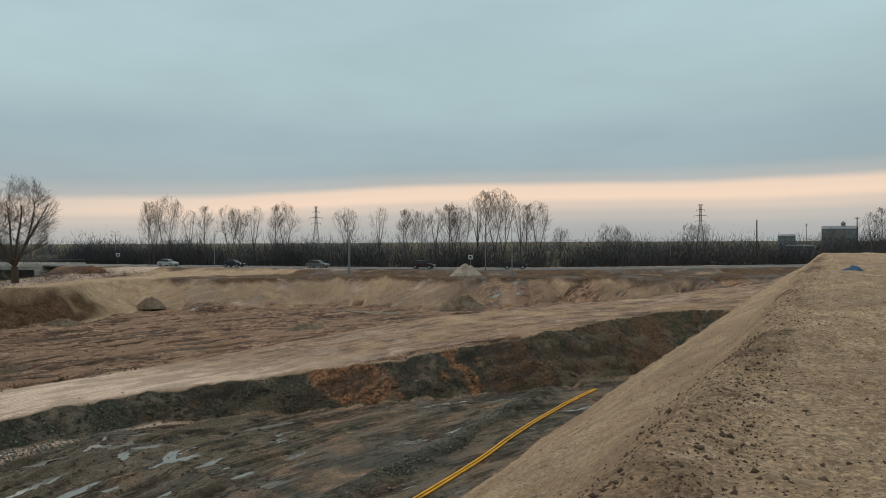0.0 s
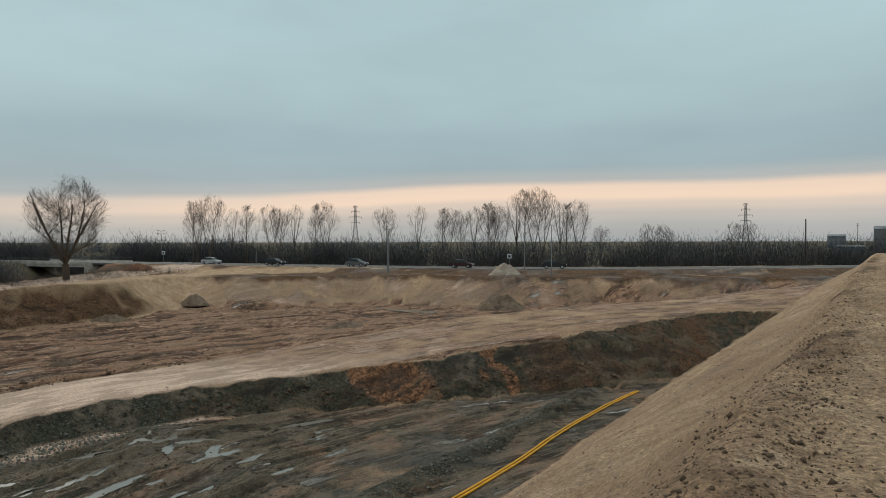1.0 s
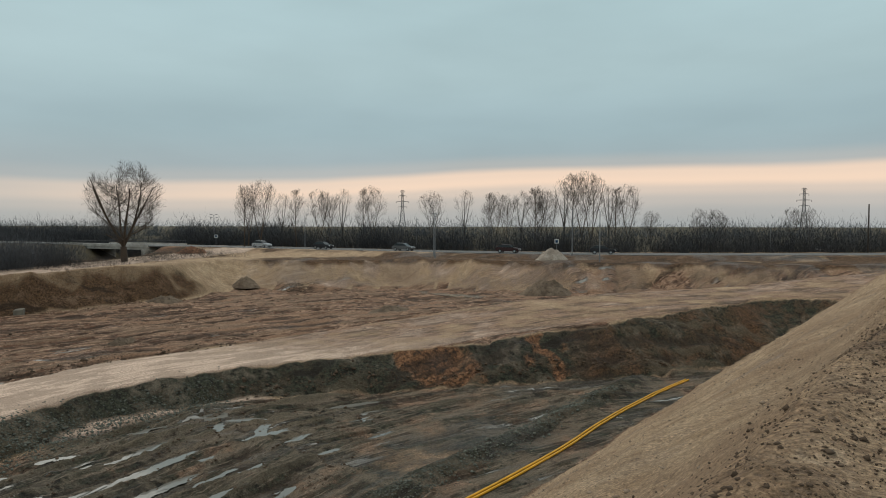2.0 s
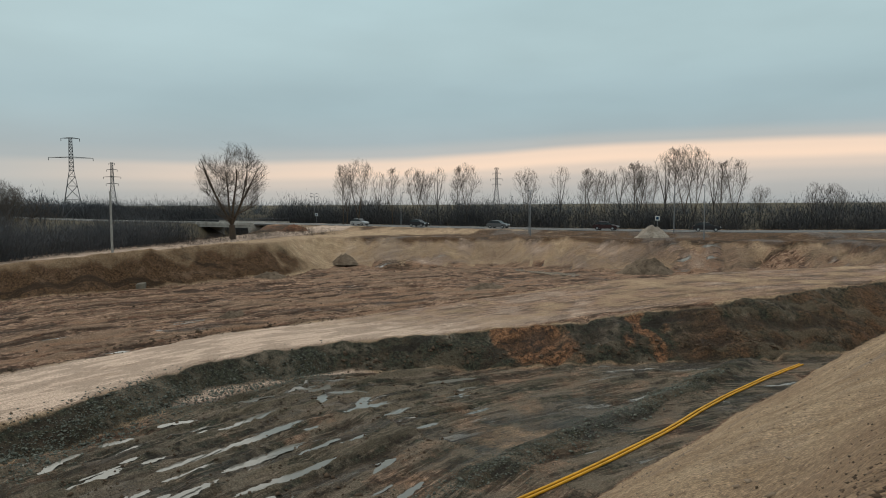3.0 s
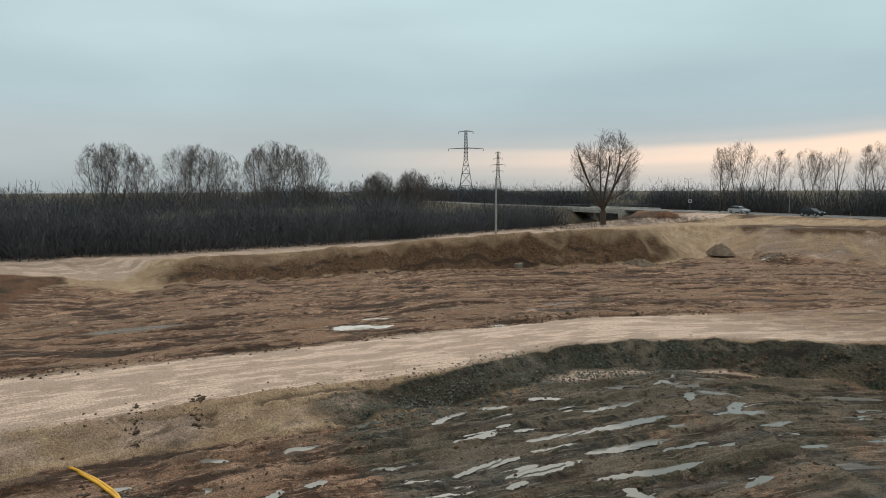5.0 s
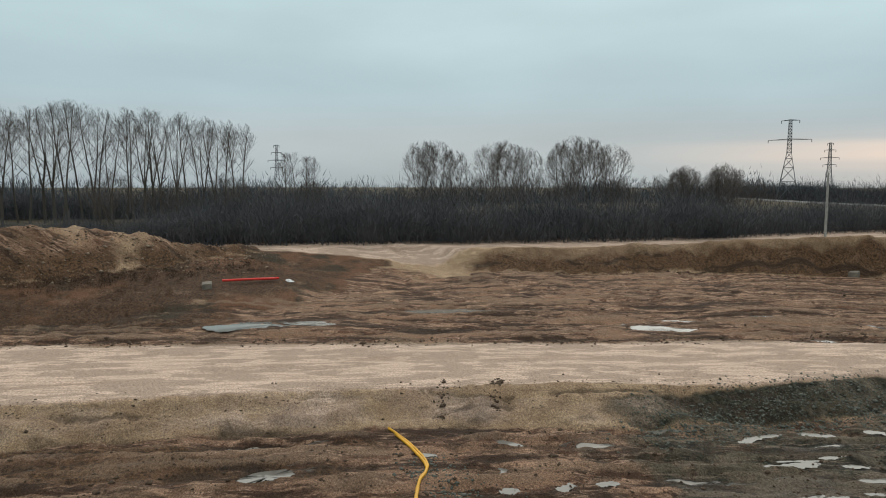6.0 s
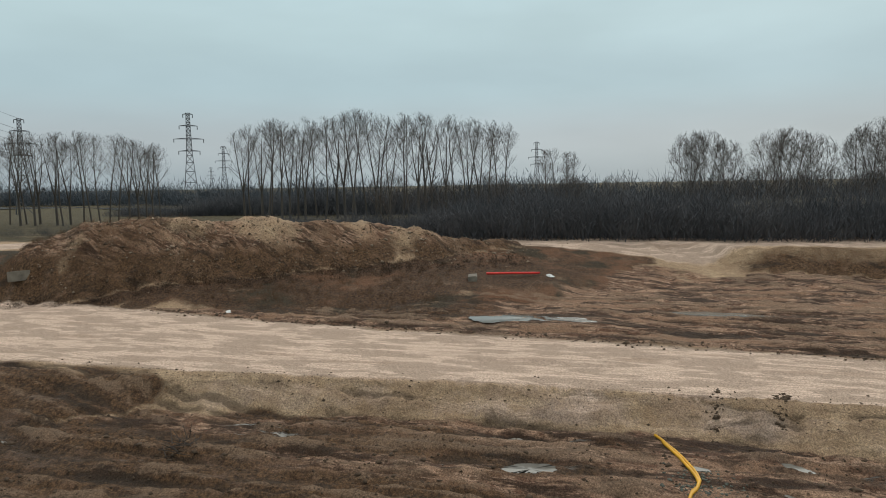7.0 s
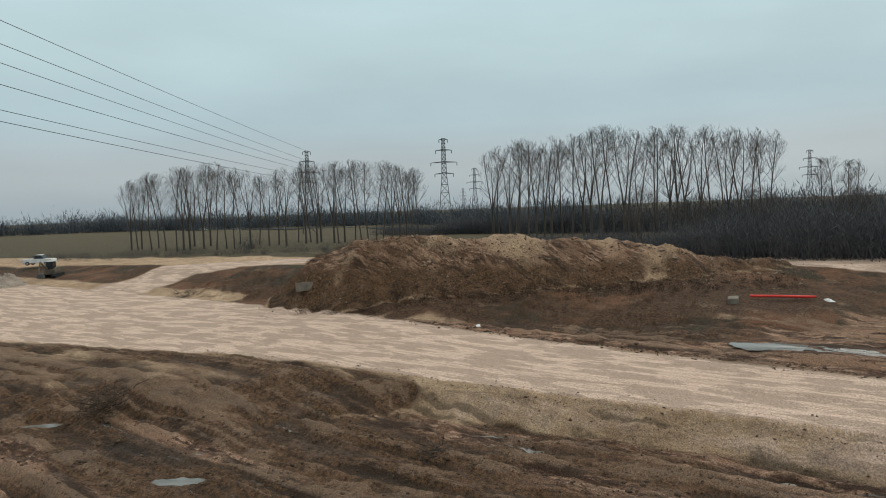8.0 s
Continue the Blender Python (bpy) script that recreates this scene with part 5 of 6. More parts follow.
def pylon(x, y, height, turn, kind, label):
    """Lattice pylon: four legs, bracing by panels, crossarms with insulators."""
    ob = thing("pylon", pose(x, y, ground_z(x, y) - 0.3, 0, 0, turn), label, "pylon", "pylons")
    thick = height * 0.0042 + 0.02
    base = height * (0.125 if kind == "portal" else 0.085)
    waist, ww = height * 0.6, height * 0.026

    def half(z):
        return base + (ww - base) * min(1, z / waist) if z < waist else ww - 0.35 * ww * (z - waist) / (height - waist)

    for sx in (-1, 1):
        for sy in (-1, 1):
            s = Sticks()
            for a, b in ((0, waist), (waist, height)):
                s.add((sx * half(a), sy * half(a), a), (sx * half(b), sy * half(b), b), thick, thick * 0.7, 4)
            part("leg", s.mesh("leg", DARK_STEEL), ob)
    zs, z = [0.0], 0.0
    while z < height * 0.97:
        z += max(half(z) * 2.0, height * 0.035)
        zs.append(min(z, height))
    for side in range(4):
        s = Sticks()
        c, n = math.cos(side * math.pi / 2), math.sin(side * math.pi / 2)
        rot = lambda u, v, w: (u * c - v * n, u * n + v * c, w)
        for a, b in zip(zs, zs[1:]):
            s.add(rot(-half(a), half(a), a), rot(half(b), half(b), b), thick * 0.5, thick * 0.5, 3)
            s.add(rot(half(a), half(a), a), rot(-half(b), half(b), b), thick * 0.5, thick * 0.5, 3)
            s.add(rot(-half(b), half(b), b), rot(half(b), half(b), b), thick * 0.5, thick * 0.5, 3)
        part("bracing", s.mesh("bracing", DARK_STEEL), ob)
    if kind == "portal":
        arms = ((0.76, 0.24), (0.995, 0.10))
    else:
        arms = ((0.62, 0.10), (0.74, 0.14), (0.87, 0.085), (0.985, 0.045))
    for rel, wide in arms:
        z, w = height * rel, height * wide
        s = Sticks()
        for sy in (-1, 1):
            s.add((-w, 0, z), (0, sy * half(z), z + height * 0.012), thick * 0.6, thick * 0.6, 3)
            s.add((w, 0, z), (0, sy * half(z), z + height * 0.012), thick * 0.6, thick * 0.6, 3)
        s.add((-w, 0, z), (w, 0, z), thick * 0.7, thick * 0.7, 4)
        arm = part("crossarm", s.mesh("crossarm", DARK_STEEL), ob)
        for sx in (-1, 1):
            s = Sticks()
            s.add((sx * w, 0, z), (sx * w, 0, z - height * 0.035), thick * 0.8, thick * 0.8, 6, True)
            part("insulator", s.mesh("insulator", DARK_STEEL), arm)
    return ob


for x, y, h, turn, kind, label in ((-193, 203, 29.5, 42, "portal", "tall steel lattice pylon with one wide crossarm"), (-252, 291, 28.5, 35, "mast", "steel lattice pylon behind the thicket"),
                                   (-82, 442, 29, 5, "mast", "distant steel lattice pylon between bare trees"), (171, 448, 29.5, -15, "mast", "distant steel lattice pylon over scrub"),
                                   (-228, -92.5, 33.5, 112, "mast", "tall steel lattice pylon between poplar rows"), (-226, -149, 32.5, 122, "mast", "steel lattice pylon behind the poplars"),
                                   (-329, 34.4, 28, 85, "mast", "distant steel lattice pylon over the woodland"), (-562, -211, 25, 110, "mast", "far steel lattice pylon near the horizon"),
                                   (-357, -127, 30, 112, "mast", "slim far lattice pylon beside a taller one")):
    pylon(x, y, h, turn, kind, label)


def power_line(a, b, sag):
    """A hanging cable as one thin chain of sticks."""
    a, b = Vector(a), Vector(b)
    s, n = Sticks(), 28
    pts = [a.lerp(b, i / n) - Vector((0, 0, sag * 4 * (i / n) * (1 - i / n))) for i in range(n + 1)]
    for p, q in zip(pts, pts[1:]):
        s.add(p, q, 0.05, 0.05, 3)
    tagged(new("power_line", s.mesh("power_line", DARK_STEEL)), "dark sagging overhead power cable", "cable", "overhead power cables")


# cables from the pylon behind the poplars to the next one, south of the works
for px, py, pz, qx, qy, qz in ((-226, -149, 29.3, -15, -67, 32.3), (-227.5, -146.7, 24.5, -14, -68.5, 30.2), (-224.5, -151.3, 24.5, -13, -70, 28.3), (-228.4, -145.1, 20.4, -14, -68.5, 24.4), (-223.6, -152.9, 20.4, -12.8, -70.5, 21.5), (-227.6, -146.4, 16.6, -14, -69, 19.6)):
    power_line((px, py, pz), (qx, qy, qz), 0.6)


# ---- pipes, blocks and heaps ----
def pipe(name, line, radius, material, label, group="", lift=0.0):
    """A flexible pipe lying on the ground along a line."""
    pts = [Vector((p.x, p.y, ground_z(p.x, p.y) + radius * 0.7 + lift)) for p in smooth_line(line, 0.5)]
    zs = [p.z for p in pts]
    for i, p in enumerate(pts):
        p.z = max(p.z, sum(zs[max(0, i - 12): i + 13]) / len(zs[max(0, i - 12): i + 13]))
    zs = [p.z for p in pts]
    for i, p in enumerate(pts):
        p.z = sum(zs[max(0, i - 5): i + 6]) / len(zs[max(0, i - 5): i + 6])
        p.z = max(p.z, ground_z(p.x, p.y) + radius * 0.9)
    cu = Sticks()
    sides = 8
    for i, p in enumerate(pts):
        d = (pts[min(i + 1, len(pts) - 1)] - pts[max(i - 1, 0)]).normalized()
        a = Vector((-d.y, d.x, 0)).normalized()
        b = a.cross(d)
        for k in range(sides):
            w = 2 * math.pi * k / sides
            cu.v.append(p + a * (radius * math.cos(w)) + b * (radius * math.sin(w)))
        if i:
            n0 = sides * (i - 1)
            for k in range(sides):
                cu.f.append((n0 + k, n0 + (k + 1) % sides, n0 + sides + (k + 1) % sides, n0 + sides + k))
    cu.f.append(tuple(range(sides)))
    cu.f.append(tuple(reversed(range(sides * (len(pts) - 1), sides * len(pts)))))
    return tagged(new(name, cu.mesh(name, material, True)), label, "pipe", group)


pipe("drain_pipe", DRAIN, 0.06, YELLOW, "long yellow plastic drain pipe along the pit edge", "yellow drain pipes")
pipe("drain_pipe", [(x + 0.19, y - 0.10) for x, y in DRAIN[:-1]] + [(-28.2, 8.1)], 0.06, YELLOW, "long yellow plastic drain pipe beside another one", "yellow drain pipes")
pipe("red_pipe", [(-63.4, 1.9), (-63.5, 4.2), (-63.4, 6.7)], 0.11, RED, "straight red plastic pipe lying in dry grass", "", 0.25)
pipe("red_pipe", [(-63.7, 3.4), (-63.75, 5.0), (-63.6, 6.9)], 0.09, RED, "short red plastic pipe lying beside another", "", 0.25)


def block(x, y, size, turn, label, name="concrete_block"):
    sx, sy, sz = size
    v, f = extrude_profile([(-sx / 2, -0.15), (sx / 2, -0.15), (sx / 2, sz), (-sx / 2, sz * 0.95)], sy / 2)
    ob = new(name, bevelled(name, v, f, CONCRETE, 0.04))
    ob.matrix_basis = pose(x, y, ground_z(x, y), 2, -2, turn)
    tagged(ob, label, "concrete block", "concrete blocks")


block(-59.6, -40.0, (0.9, 1.8, 0.75), 35, "weathered grey concrete block in dry grass")
block(-61.3, 0.6, (0.8, 1.5, 0.45), 88, "grey concrete block beside the red pipe")
block(-53.0, 65.6, (0.9, 1.5, 0.55), 30, "pale concrete lump at the foot of the berm")


def heap(name, x, y, length, width, height, turn, material, label, seed):
    """A tipped heap: a lumpy dome with a ragged foot."""
    v, f, rings, sides = [], [], 11, 30
    for i in range(rings + 1):
        r = i / rings
        for k in range(sides):
            w = 2 * math.pi * k / sides
            wob = 1 + 0.22 * noise.noise(Vector((math.cos(w) * 1.3, math.sin(w) * 1.3, seed)))
            px, py = length / 2 * r * wob * math.cos(w), width / 2 * r * wob * math.sin(w)
            lump = 0.34 * height * noise.fractal(Vector((px * 5.5 / length + px * 0.5, py * 5.5 / length + py * 0.5, seed)), 0.8, 2.1, 5)
            v.append((px, py, height * (0.5 + 0.5 * math.cos(math.pi * r)) ** 0.62 + lump * (1 - r * r) - 0.3 * r))
    for i in range(rings):
        for k in range(sides):
            a, b = i * sides + k, i * sides + (k + 1) % sides
            f.append((a, a + sides, b + sides, b))
    ob = new(name, mesh_from(name, v, f, material, True))
    ob.matrix_basis = pose(x, y, ground_z(x, y) - 0.1, 0, 0, turn)
    return tagged(ob, label, "heap")


heap("sand_pile", 4.6, 109.5, 6.4, 4.5, 1.9, 0, PALE_HEAP, "pale grey sand pile beside the road", 1.0)
heap("dirt_heap", 3.1, 94.5, 9.0, 5.5, 2.1, 10, DARK_HEAP, "grey-brown dirt heap at the foot of the wall", 2.0)
heap("dirt_heap", -41.0, 96.0, 5.0, 3.4, 1.25, 0, DARK_HEAP, "small dark dirt heap below the wall", 3.0)
heap("dirt_heap", -44.5, 79.0, 6.5, 3.2, 0.9, 50, DARK_HEAP, "low dark dirt heap below the berm", 4.0)
heap("dirt_heap", -2.6, 73.6, 9.0, 3.0, 0.7, 40, DARK_HEAP, "low dark ridge of dirt beside the ramp", 5.0)
heap("dirt_heap", -15, 76, 9.0, 3.4, 0.8, 40, DARK_HEAP, "low brown ridge of dirt on the muddy floor", 8.0)
heap("dirt_heap", -64.5, 125.5, 8.0, 5.0, 1.3, 30, RUST_HEAP, "reddish dirt heap beside the sandy track", 6.0)
heap("sand_pile", -66.5, -95.5, 8.0, 6.0, 1.8, 20, PALE_HEAP, "pale sand pile beside the haul road", 7.0)
heap("dirt_heap", -33.0, 52.5, 4.5, 2.0, 0.6, 60, DARK_HEAP, "small brown dirt heap in the mud", 9.0)


def crumpled(name, x, y, size, material, label, category, seed):
    v, f, n = [], [], 12
    for i in range(n + 1):
        for j in range(n + 1):
            u, w = (i / n - 0.5) * size[0], (j / n - 0.5) * size[1]
            edge = 1 - max(abs(i / n - 0.5), abs(j / n - 0.5)) * 2
            v.append((u, w, size[2] * (min(1, edge * 2.5) * (0.6 + 0.7 * noise.noise(Vector((u * 3, w * 3, seed))))) - 0.03))
    for i in range(n):
        for j in range(n):
            a = i * (n + 1) + j
            f.append((a, a + n + 1, a + n + 2, a + 1))
    ob = new(name, mesh_from(name, v, f, material, True))
    ob.matrix_basis = pose(x, y, ground_z(x, y), 0, 0, 20)
    return tagged(ob, label, category)


crumpled("tarpaulin", 23.8, 37.6, (1.0, 0.6, 0.3), BLUE, "crumpled dark blue tarpaulin on the sand bank", "tarpaulin", 3.0)
crumpled("plastic_sheet", -63.6, 7.8, (1.2, 0.5, 0.25), WHITE_PAINT, "crumpled white plastic sheet beside the red pipe", "plastic sheet", 5.0)
crumpled("plastic_sheet", -51.8, -18.4, (0.8, 0.4, 0.15), WHITE_PAINT, "small pale plastic sheet at the road edge", "plastic sheet", 7.0)


def branch_pile(x, y, size, count, label, material, seed, name="branch_pile"):
    rnd = random.Random(seed)
    s = Sticks()
    for _ in range(count):
        p = Vector((rnd.gauss(0, size[0] / 3), rnd.gauss(0, size[1] / 3), rnd.random() ** 1.5 * size[2]))
        d = Vector((rnd.uniform(-1, 1), rnd.uniform(-1, 1), rnd.uniform(-0.15, 0.55))).normalized() * rnd.uniform(0.3, 1.1)
        s.add(p, p + d, 0.025, 0.01, 3)
    ob = new(name, s.mesh(name, material))
    ob.matrix_basis = pose(x, y, ground_z(x, y))
    return tagged(ob, label, "branches", kind="stuff")


branch_pile(-27.5, -31.6, (2.2, 1.6, 1.2), 260, "dark tangle of uprooted branches on the pit floor", BARK_BROWN, 1)
branch_pile(-32, 94.6, (4.5, 2.2, 1.3), 300, "tangle of pulled-up bushes below the wall", BARK_BROWN, 2)
branch_pile(-27.8, -12, (1.6, 0.9, 0.3), 30, "few pale sticks lying in the mud", OLD_WOOD, 3)
branch_pile(-63.4, -59, (3.0, 1.6, 0.7), 90, "pale broken sticks in dry grass", OLD_WOOD, 4)


# ---- parked machines ----
car(-79.5, -105.5, ground_z(-79.5, -105.5) + 0.35, 115, WHITE_PAINT, "white pickup truck parked beyond the sand pile", "pickup", "pickup_truck")


def excavator(x, y, turn):
    ob = thing("excavator", pose(x, y, ground_z(x, y), 0, 0, turn), "small muddy excavator with its arm lowered", "excavator")
    for sy in (-0.9, 0.9):
        v, f = extrude_profile([(-1.5, 0.3), (-1.25, 0.02), (1.25, 0.02), (1.5, 0.3), (1.25, 0.65), (-1.25, 0.65)], 0.22)
        part("track", bevelled("track", v, f, TYRE, 0.03), ob).location = (0, sy, 0)
    for name, prof, w, mat in (("chassis", [(-0.9, 0.5), (0.9, 0.5), (0.9, 0.85), (-0.9, 0.85)], 0.7, MACHINE), ("body", [(-1.6, 0.85), (0.9, 0.85), (0.9, 1.25), (-0.1, 1.55), (-1.6, 1.5)], 0.85, MACHINE),
                               ("cab", [(-0.3, 1.2), (0.85, 1.2), (0.75, 2.45), (-0.25, 2.45)], 0.5, GLASS), ("cab_roof", [(-0.35, 2.44), (0.85, 2.44), (0.8, 2.56), (-0.3, 2.56)], 0.56, WHITE_PAINT)):
        part(name, bevelled(name, *extrude_profile(prof, w), mat, 0.04), ob)
    for name, a, b, r in (("boom", (0.8, -0.3, 1.3), (2.6, -0.3, 2.5), 0.16), ("dipper", (2.6, -0.3, 2.5), (3.3, -0.3, 0.9), 0.12)):
        s = Sticks()
        s.add(a, b, r, r * 0.8, 4, True)
        part(name, s.mesh(name, MACHINE), ob)
    part("bucket", bevelled("bucket", *extrude_profile([(3.1, 0.85), (3.6, 0.8), (3.55, 0.15), (2.95, 0.1), (2.8, 0.45)], 0.4), DARK_STEEL, 0.03), ob)


excavator(-73.8, -95.2, 25)


# ---- far buildings ----
def building(name, x, y, turn, size, label, lantern, bays):
    w, d, h = size
    ob = thing(name, pose(x, y, ground_z(x, y) - 0.3, 0, 0, turn), label, "building")
    s = Sticks()
    s.box((-w / 2, -d / 2, 0), (w / 2, d / 2, h))
    part("wall", s.mesh("wall", FACADE), ob)
    s = Sticks()
    s.v = [Vector(p) for p in ((-w / 2 - 0.4, -d / 2 - 0.4, h), (w / 2 + 0.4, -d / 2 - 0.4, h), (w / 2 + 0.4, d / 2 + 0.4, h), (-w / 2 - 0.4, d / 2 + 0.4, h), (-w / 2, 0, h * 1.16), (w / 2, 0, h * 1.16))]
    s.f = [(0, 1, 5, 4), (2, 3, 4, 5), (1, 2, 5), (3, 0, 4), (3, 2, 1, 0)]
    part("roof", s.mesh("roof", ROOF), ob)
    for i in range(bays):
        for j in range(max(1, int(h / 4.5))):
            u, z = -w / 2 + (i + 0.5) * w / bays, 1.2 + j * 4.0
            s = Sticks()
            s.box((u - w / bays * 0.28, -d / 2 - 0.06, z), (u + w / bays * 0.28, -d / 2 + 0.02, z + 1.7))
            part("window", s.mesh("window", WINDOW), ob)
    if lantern:
        s = Sticks()
        s.add((2, 0, h), (2, 0, h * 1.28), 1.3, 1.3, 10, True)
        s.add((2, 0, h * 1.28), (2, 0, h * 1.40), 1.7, 0.2, 10, True)
        part("lantern", s.mesh("lantern", ROOF), ob, "round roof lantern")


building("hall", 256, 436, -30, (20, 14, 12.5), "large pale hall far behind the trees", True, 6)
building("silo_house", 224, 440, -28, (10, 12, 8.0), "low pale annex beside a distant hall", False, 3)
building("shed", 140.4, 265, -25, (9, 5, 3.2), "small white shed at the wood's edge", False, 3)


# ---- loose soil, stones and dry grass ----
def scatter(name, label, category, material, xs, ys, sizes, seed):
    """Lumps lying on the ground, one mesh."""
    rng = np.random.default_rng(seed)
    octa = np.array([(1, 0, 0), (0, 1, 0), (-1, 0, 0), (0, -1, 0), (0, 0, 1), (0, 0, -1)], float)
    tri = np.array([(0, 1, 4), (1, 2, 4), (2, 3, 4), (3, 0, 4), (1, 0, 5), (2, 1, 5), (3, 2, 5), (0, 3, 5)])
    n = len(xs)
    v = octa[None] * (1 + 0.25 * rng.standard_normal((n, 6, 1)).clip(-1.5, 1.5)) + 0.18 * rng.standard_normal((n, 6, 3)).clip(-2, 2)
    v = v * sizes[:, None, None] * np.array([1, 1, 0.7]) * rng.uniform(0.7, 1.4, (n, 1, 3))
    w = rng.random(n) * 6.283
    c, s = np.cos(w)[:, None], np.sin(w)[:, None]
    vx, vy = v[..., 0] * c - v[..., 1] * s, v[..., 0] * s + v[..., 1] * c
    co = np.stack([vx + xs[:, None], vy + ys[:, None], v[..., 2] + (ground_zs(xs, ys) + 0.2 * sizes)[:, None]], -1).reshape(-1, 3)
    f = (tri[None] + 6 * np.arange(n)[:, None, None]).reshape(-1, 3)
    me = bpy.data.meshes.new(name)
    me.vertices.add(len(co))
    me.vertices.foreach_set("co", co.astype(np.float32).ravel())
    me.loops.add(f.size)
    me.loops.foreach_set("vertex_index", f.astype(np.int32).ravel())
    me.polygons.add(len(f))
    me.polygons.foreach_set("loop_start", np.arange(0, f.size, 3, dtype=np.int32))
    me.update(calc_edges=True)
    me.materials.append(material)
    return tagged(new(name, me), label, category, kind="stuff")


RNG = np.random.default_rng(7)


def along_crest(run, lat):
    return run * math.sin(CREST) - lat * math.cos(CREST), run * math.cos(CREST) + lat * math.sin(CREST)


def lognorm(n, mid, spread):
    return mid * np.exp(spread * RNG.standard_normal(n))


# dark clods along the crest of the bank, thickest at its edge
_r = 2 + 48 * RNG.random(12000) ** 1.7
_l = np.where(RNG.random(12000) < 0.62, RNG.normal(0.25, 0.42, 12000), RNG.uniform(-9, 2, 12000))
scatter("soil_clods", "dark clods of soil scattered on the bank's crest", "soil", CLOD, *along_crest(_r, _l), lognorm(12000, 0.0095, 0.5).clip(0.005, 0.032), 1)
_r, _l = 3 + 34 * RNG.random(900) ** 1.4, RNG.normal(-0.6, 1.6, 900)
_l = np.where(vnoise(_r * 0.5, _l * 0.7, 33) > 0.0, _l, RNG.normal(0.45, 0.2, 900))
scatter("soil_clods", "large dark clods of soil on the bank's top", "soil", CLOD, *along_crest(_r, _l), lognorm(900, 0.015, 0.4).clip(0.008, 0.032), 13)
_r, _l = 4 + 70 * RNG.random(3500), RNG.uniform(1.5, 14, 3500)
scatter("sand_lumps", "pale lumps of sand rolled down the bank", "sand", PALE_STONE, *along_crest(_r, _l), lognorm(3500, 0.02, 0.5).clip(0.008, 0.07), 2)


def near_line(pts, count, spread, jitter=0.0):
    line = smooth_line(pts, 0.5)
    idx = RNG.integers(0, len(line), count)
    p = np.array([(line[i].x, line[i].y) for i in idx])
    return p[:, 0] + RNG.normal(0, spread, count), p[:, 1] + RNG.normal(0, spread, count)


GREY_BANK = [(-25, 19), (-24.6, 24), (-24.2, 29), (-23, 34), (-19, 41)]
scatter("gravel_stones", "dark grey-green broken stones on the bank", "gravel", STONE, *near_line(GREY_BANK, 5000, 0.9), lognorm(5000, 0.042, 0.4).clip(0.02, 0.12), 3)
scatter("gravel_stones", "dark grey stones along the drain pipe", "gravel", STONE, *near_line([(x - 2.2, y + 1.2) for x, y in DRAIN[1:9]], 4000, 0.6), lognorm(4000, 0.042, 0.4).clip(0.02, 0.12), 4)
scatter("gravel_stones", "dark clods along the foot of the cut bank", "soil", CLOD, *near_line([(12, 56.5), (2, 52.5), (-9, 48), (-18, 43)], 900, 0.5), lognorm(900, 0.06, 0.5).clip(0.03, 0.22), 5)
scatter("soil_clods", "brown clods of mud along the haul road shoulder", "soil", CLOD, *near_line([(p[0] + 0.98 * p[3] + 0.4, p[1] - 0.3 * p[3]) for p in HAUL[7:15]], 1500, 0.7), lognorm(1500, 0.028, 0.45).clip(0.012, 0.09), 6)
scatter("soil_clods", "brown clods of mud on the far edge of the haul road", "soil", CLOD, *near_line([(p[0] - 0.98 * p[3] - 0.5, p[1] + 0.3 * p[3]) for p in HAUL[6:15]], 2200, 0.55), lognorm(2200, 0.045, 0.5).clip(0.02, 0.2), 7)
_x, _y = RNG.uniform(-33, -8, 9000), RNG.uniform(-34, 42, 9000)
_m = np.array([in_poly(np.array([a]), np.array([b]), PIT)[0] for a, b in zip(_x, _y)])
scatter("soil_clods", "clods of churned mud on the pit floor", "soil", CLOD, _x[_m], _y[_m], lognorm(int(_m.sum()), 0.04, 0.5).clip(0.015, 0.18), 8)
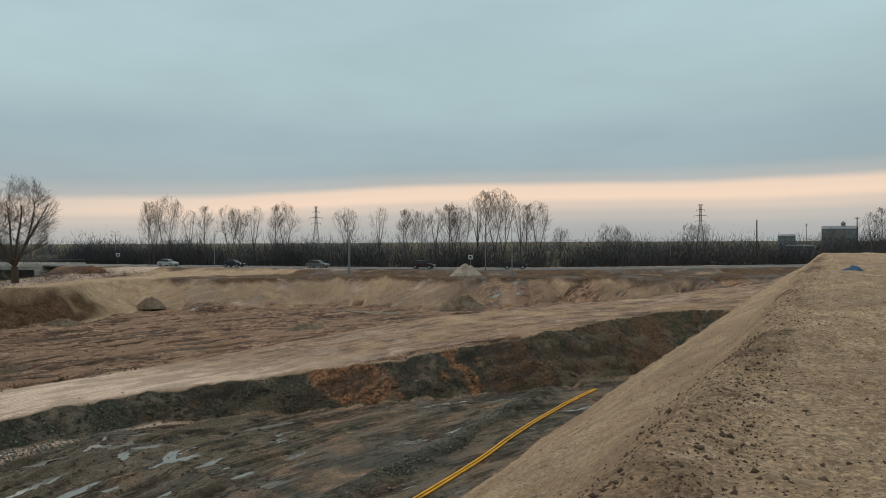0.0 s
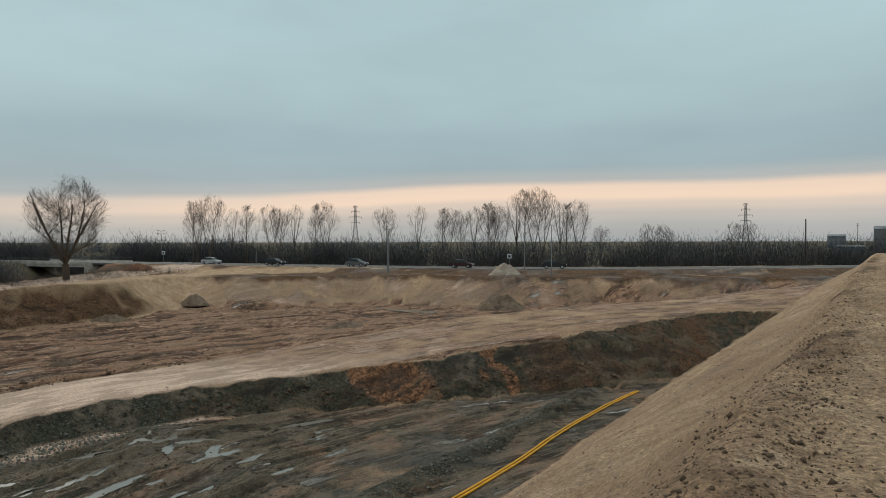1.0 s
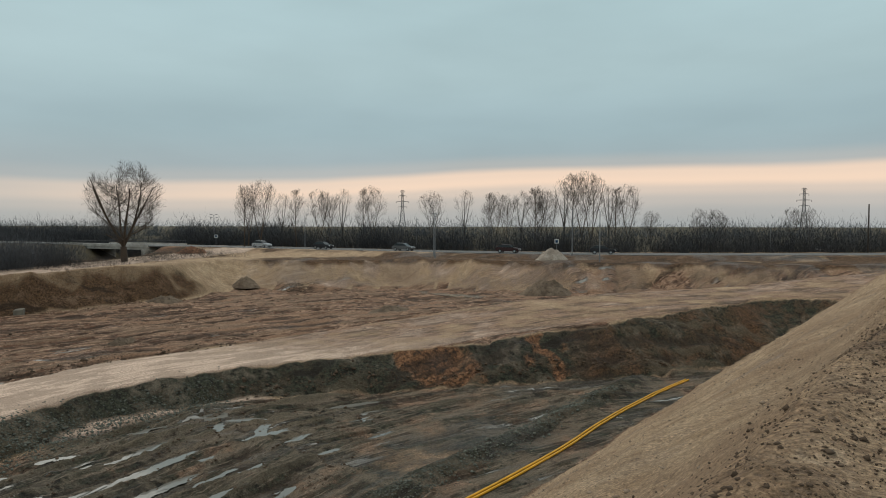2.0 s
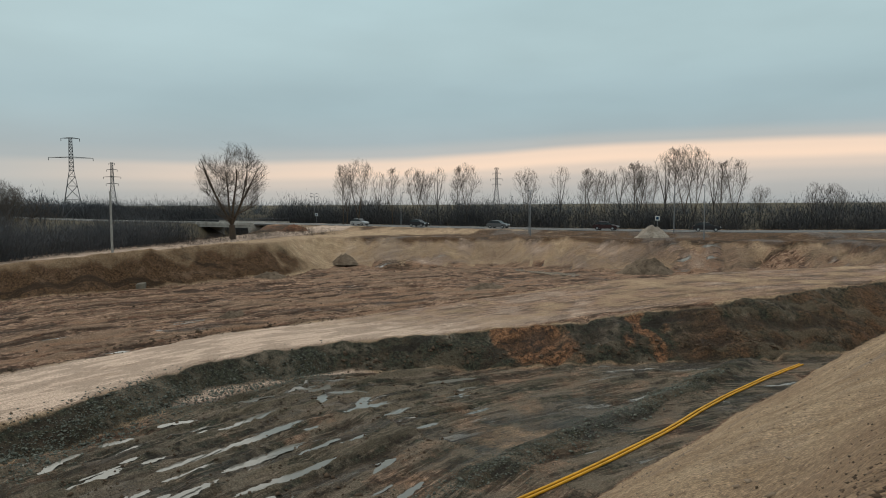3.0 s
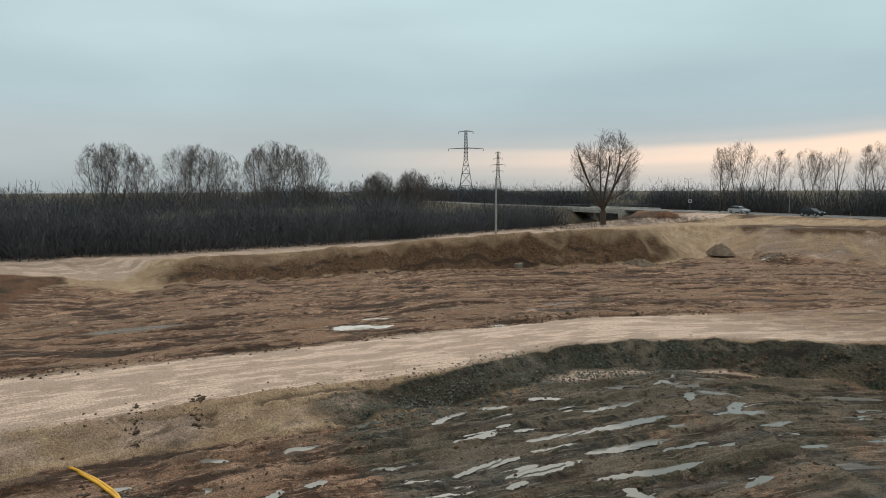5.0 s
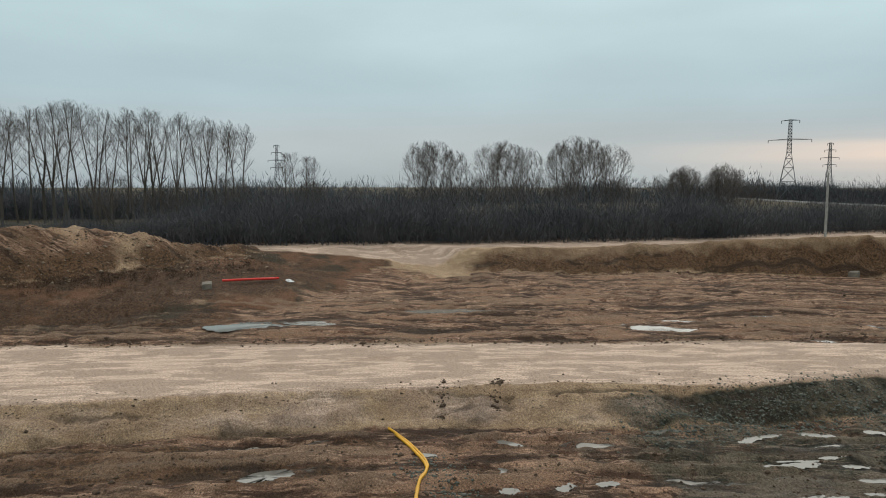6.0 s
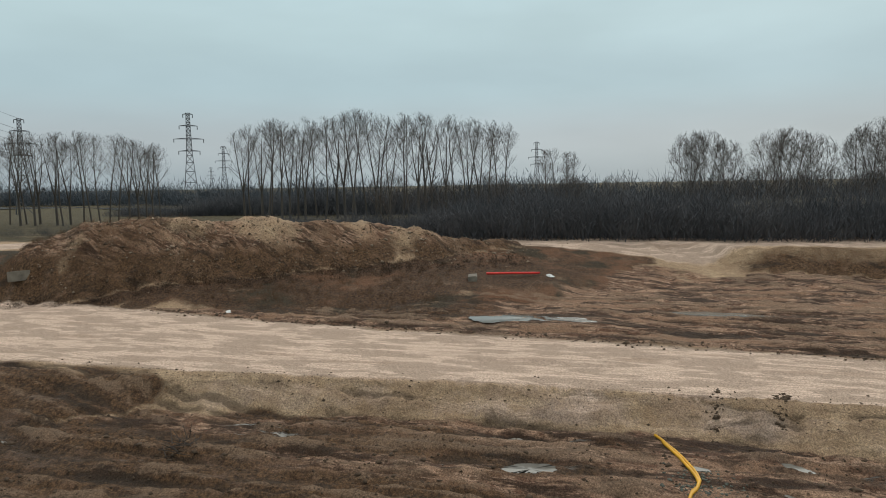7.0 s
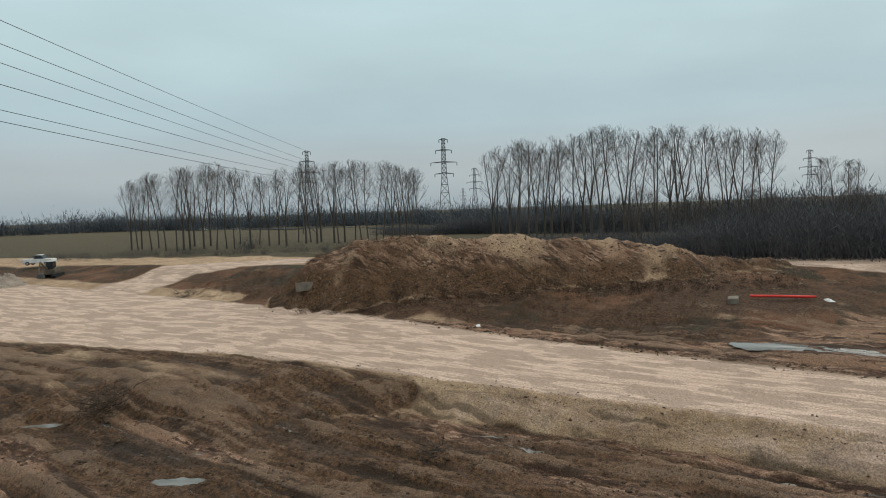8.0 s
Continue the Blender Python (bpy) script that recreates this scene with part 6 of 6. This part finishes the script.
_x, _y = RNG.uniform(-66, -20, 2500), RNG.uniform(8, 96, 2500)
_m = in_poly(_x, _y, FLOOR) & (to_line(_x, _y, HAUL)[0] > 8)
scatter("soil_clods", "clods of churned mud on the wide floor", "soil", CLOD, _x[_m], _y[_m], lognorm(int(_m.sum()), 0.04, 0.5).clip(0.02, 0.16), 9)
# crumbs added in two lines to draw dark gullies; the ground is uncut
scatter("soil_clods", "dark crumbs laid as two gully streaks on the shoulder", "soil", CLOD, *(np.concatenate(c) for c in zip(near_line([(-29.0, 10.6), (-31.2, 11.4)], 70, 0.14), near_line([(-28.4, 13.0), (-30.6, 14.0)], 70, 0.16))), lognorm(140, 0.05, 0.5).clip(0.02, 0.14), 12)
scatter("heap_lumps", "pale and brown lumps on the spoil heap", "soil", PALE_STONE, *near_line([(p[0] + 2.5, p[1] + 0.8) for p in RIDGE], 1500, 2.2), lognorm(1500, 0.055, 0.5).clip(0.02, 0.25), 10)
scatter("heap_lumps", "dark lumps of soil on the spoil heap", "soil", CLOD, *near_line([(p[0] + 3.5, p[1] + 0.8) for p in RIDGE], 1800, 2.4), lognorm(1800, 0.06, 0.5).clip(0.02, 0.3), 11)
brushwood("dry_grass", "reddish-brown dry grass in the hollow below the heap", DRYGRASS, [((-52, -3), (-54, -18), -13, 0.85), ((-54, -16), (-61, -44), -10, 0.9), ((-60, -40), (-66, -62), -9, 0.9)], 90000, 21)
brushwood("dry_grass", "brown dry grass along the foot of the berm", DRYGRASS, [((-68, 32), (-60, 54), 3, 0.6), ((-60, 54), (-46, 80), 3, 0.6)], 14000, 22)
brushwood("dead_weeds", "dark brown dead weeds along the foot of the spoil heap", WEEDS, [((-57.5, -39), (-61, -24), -4, 1.3), ((-61, -24), (-67, -6), -4, 1.2), ((-67, -6), (-72, 6), -4, 0.9)], 36000, 23)
brushwood("dead_weeds", "dark dead weeds at the foot of the berm", WEEDS, [((-65, 36), (-58, 54), 2.5, 0.7), ((-58, 54), (-45.5, 76), 2.5, 0.8), ((-46, 76), (-42, 86), 3, 0.8)], 16000, 24)
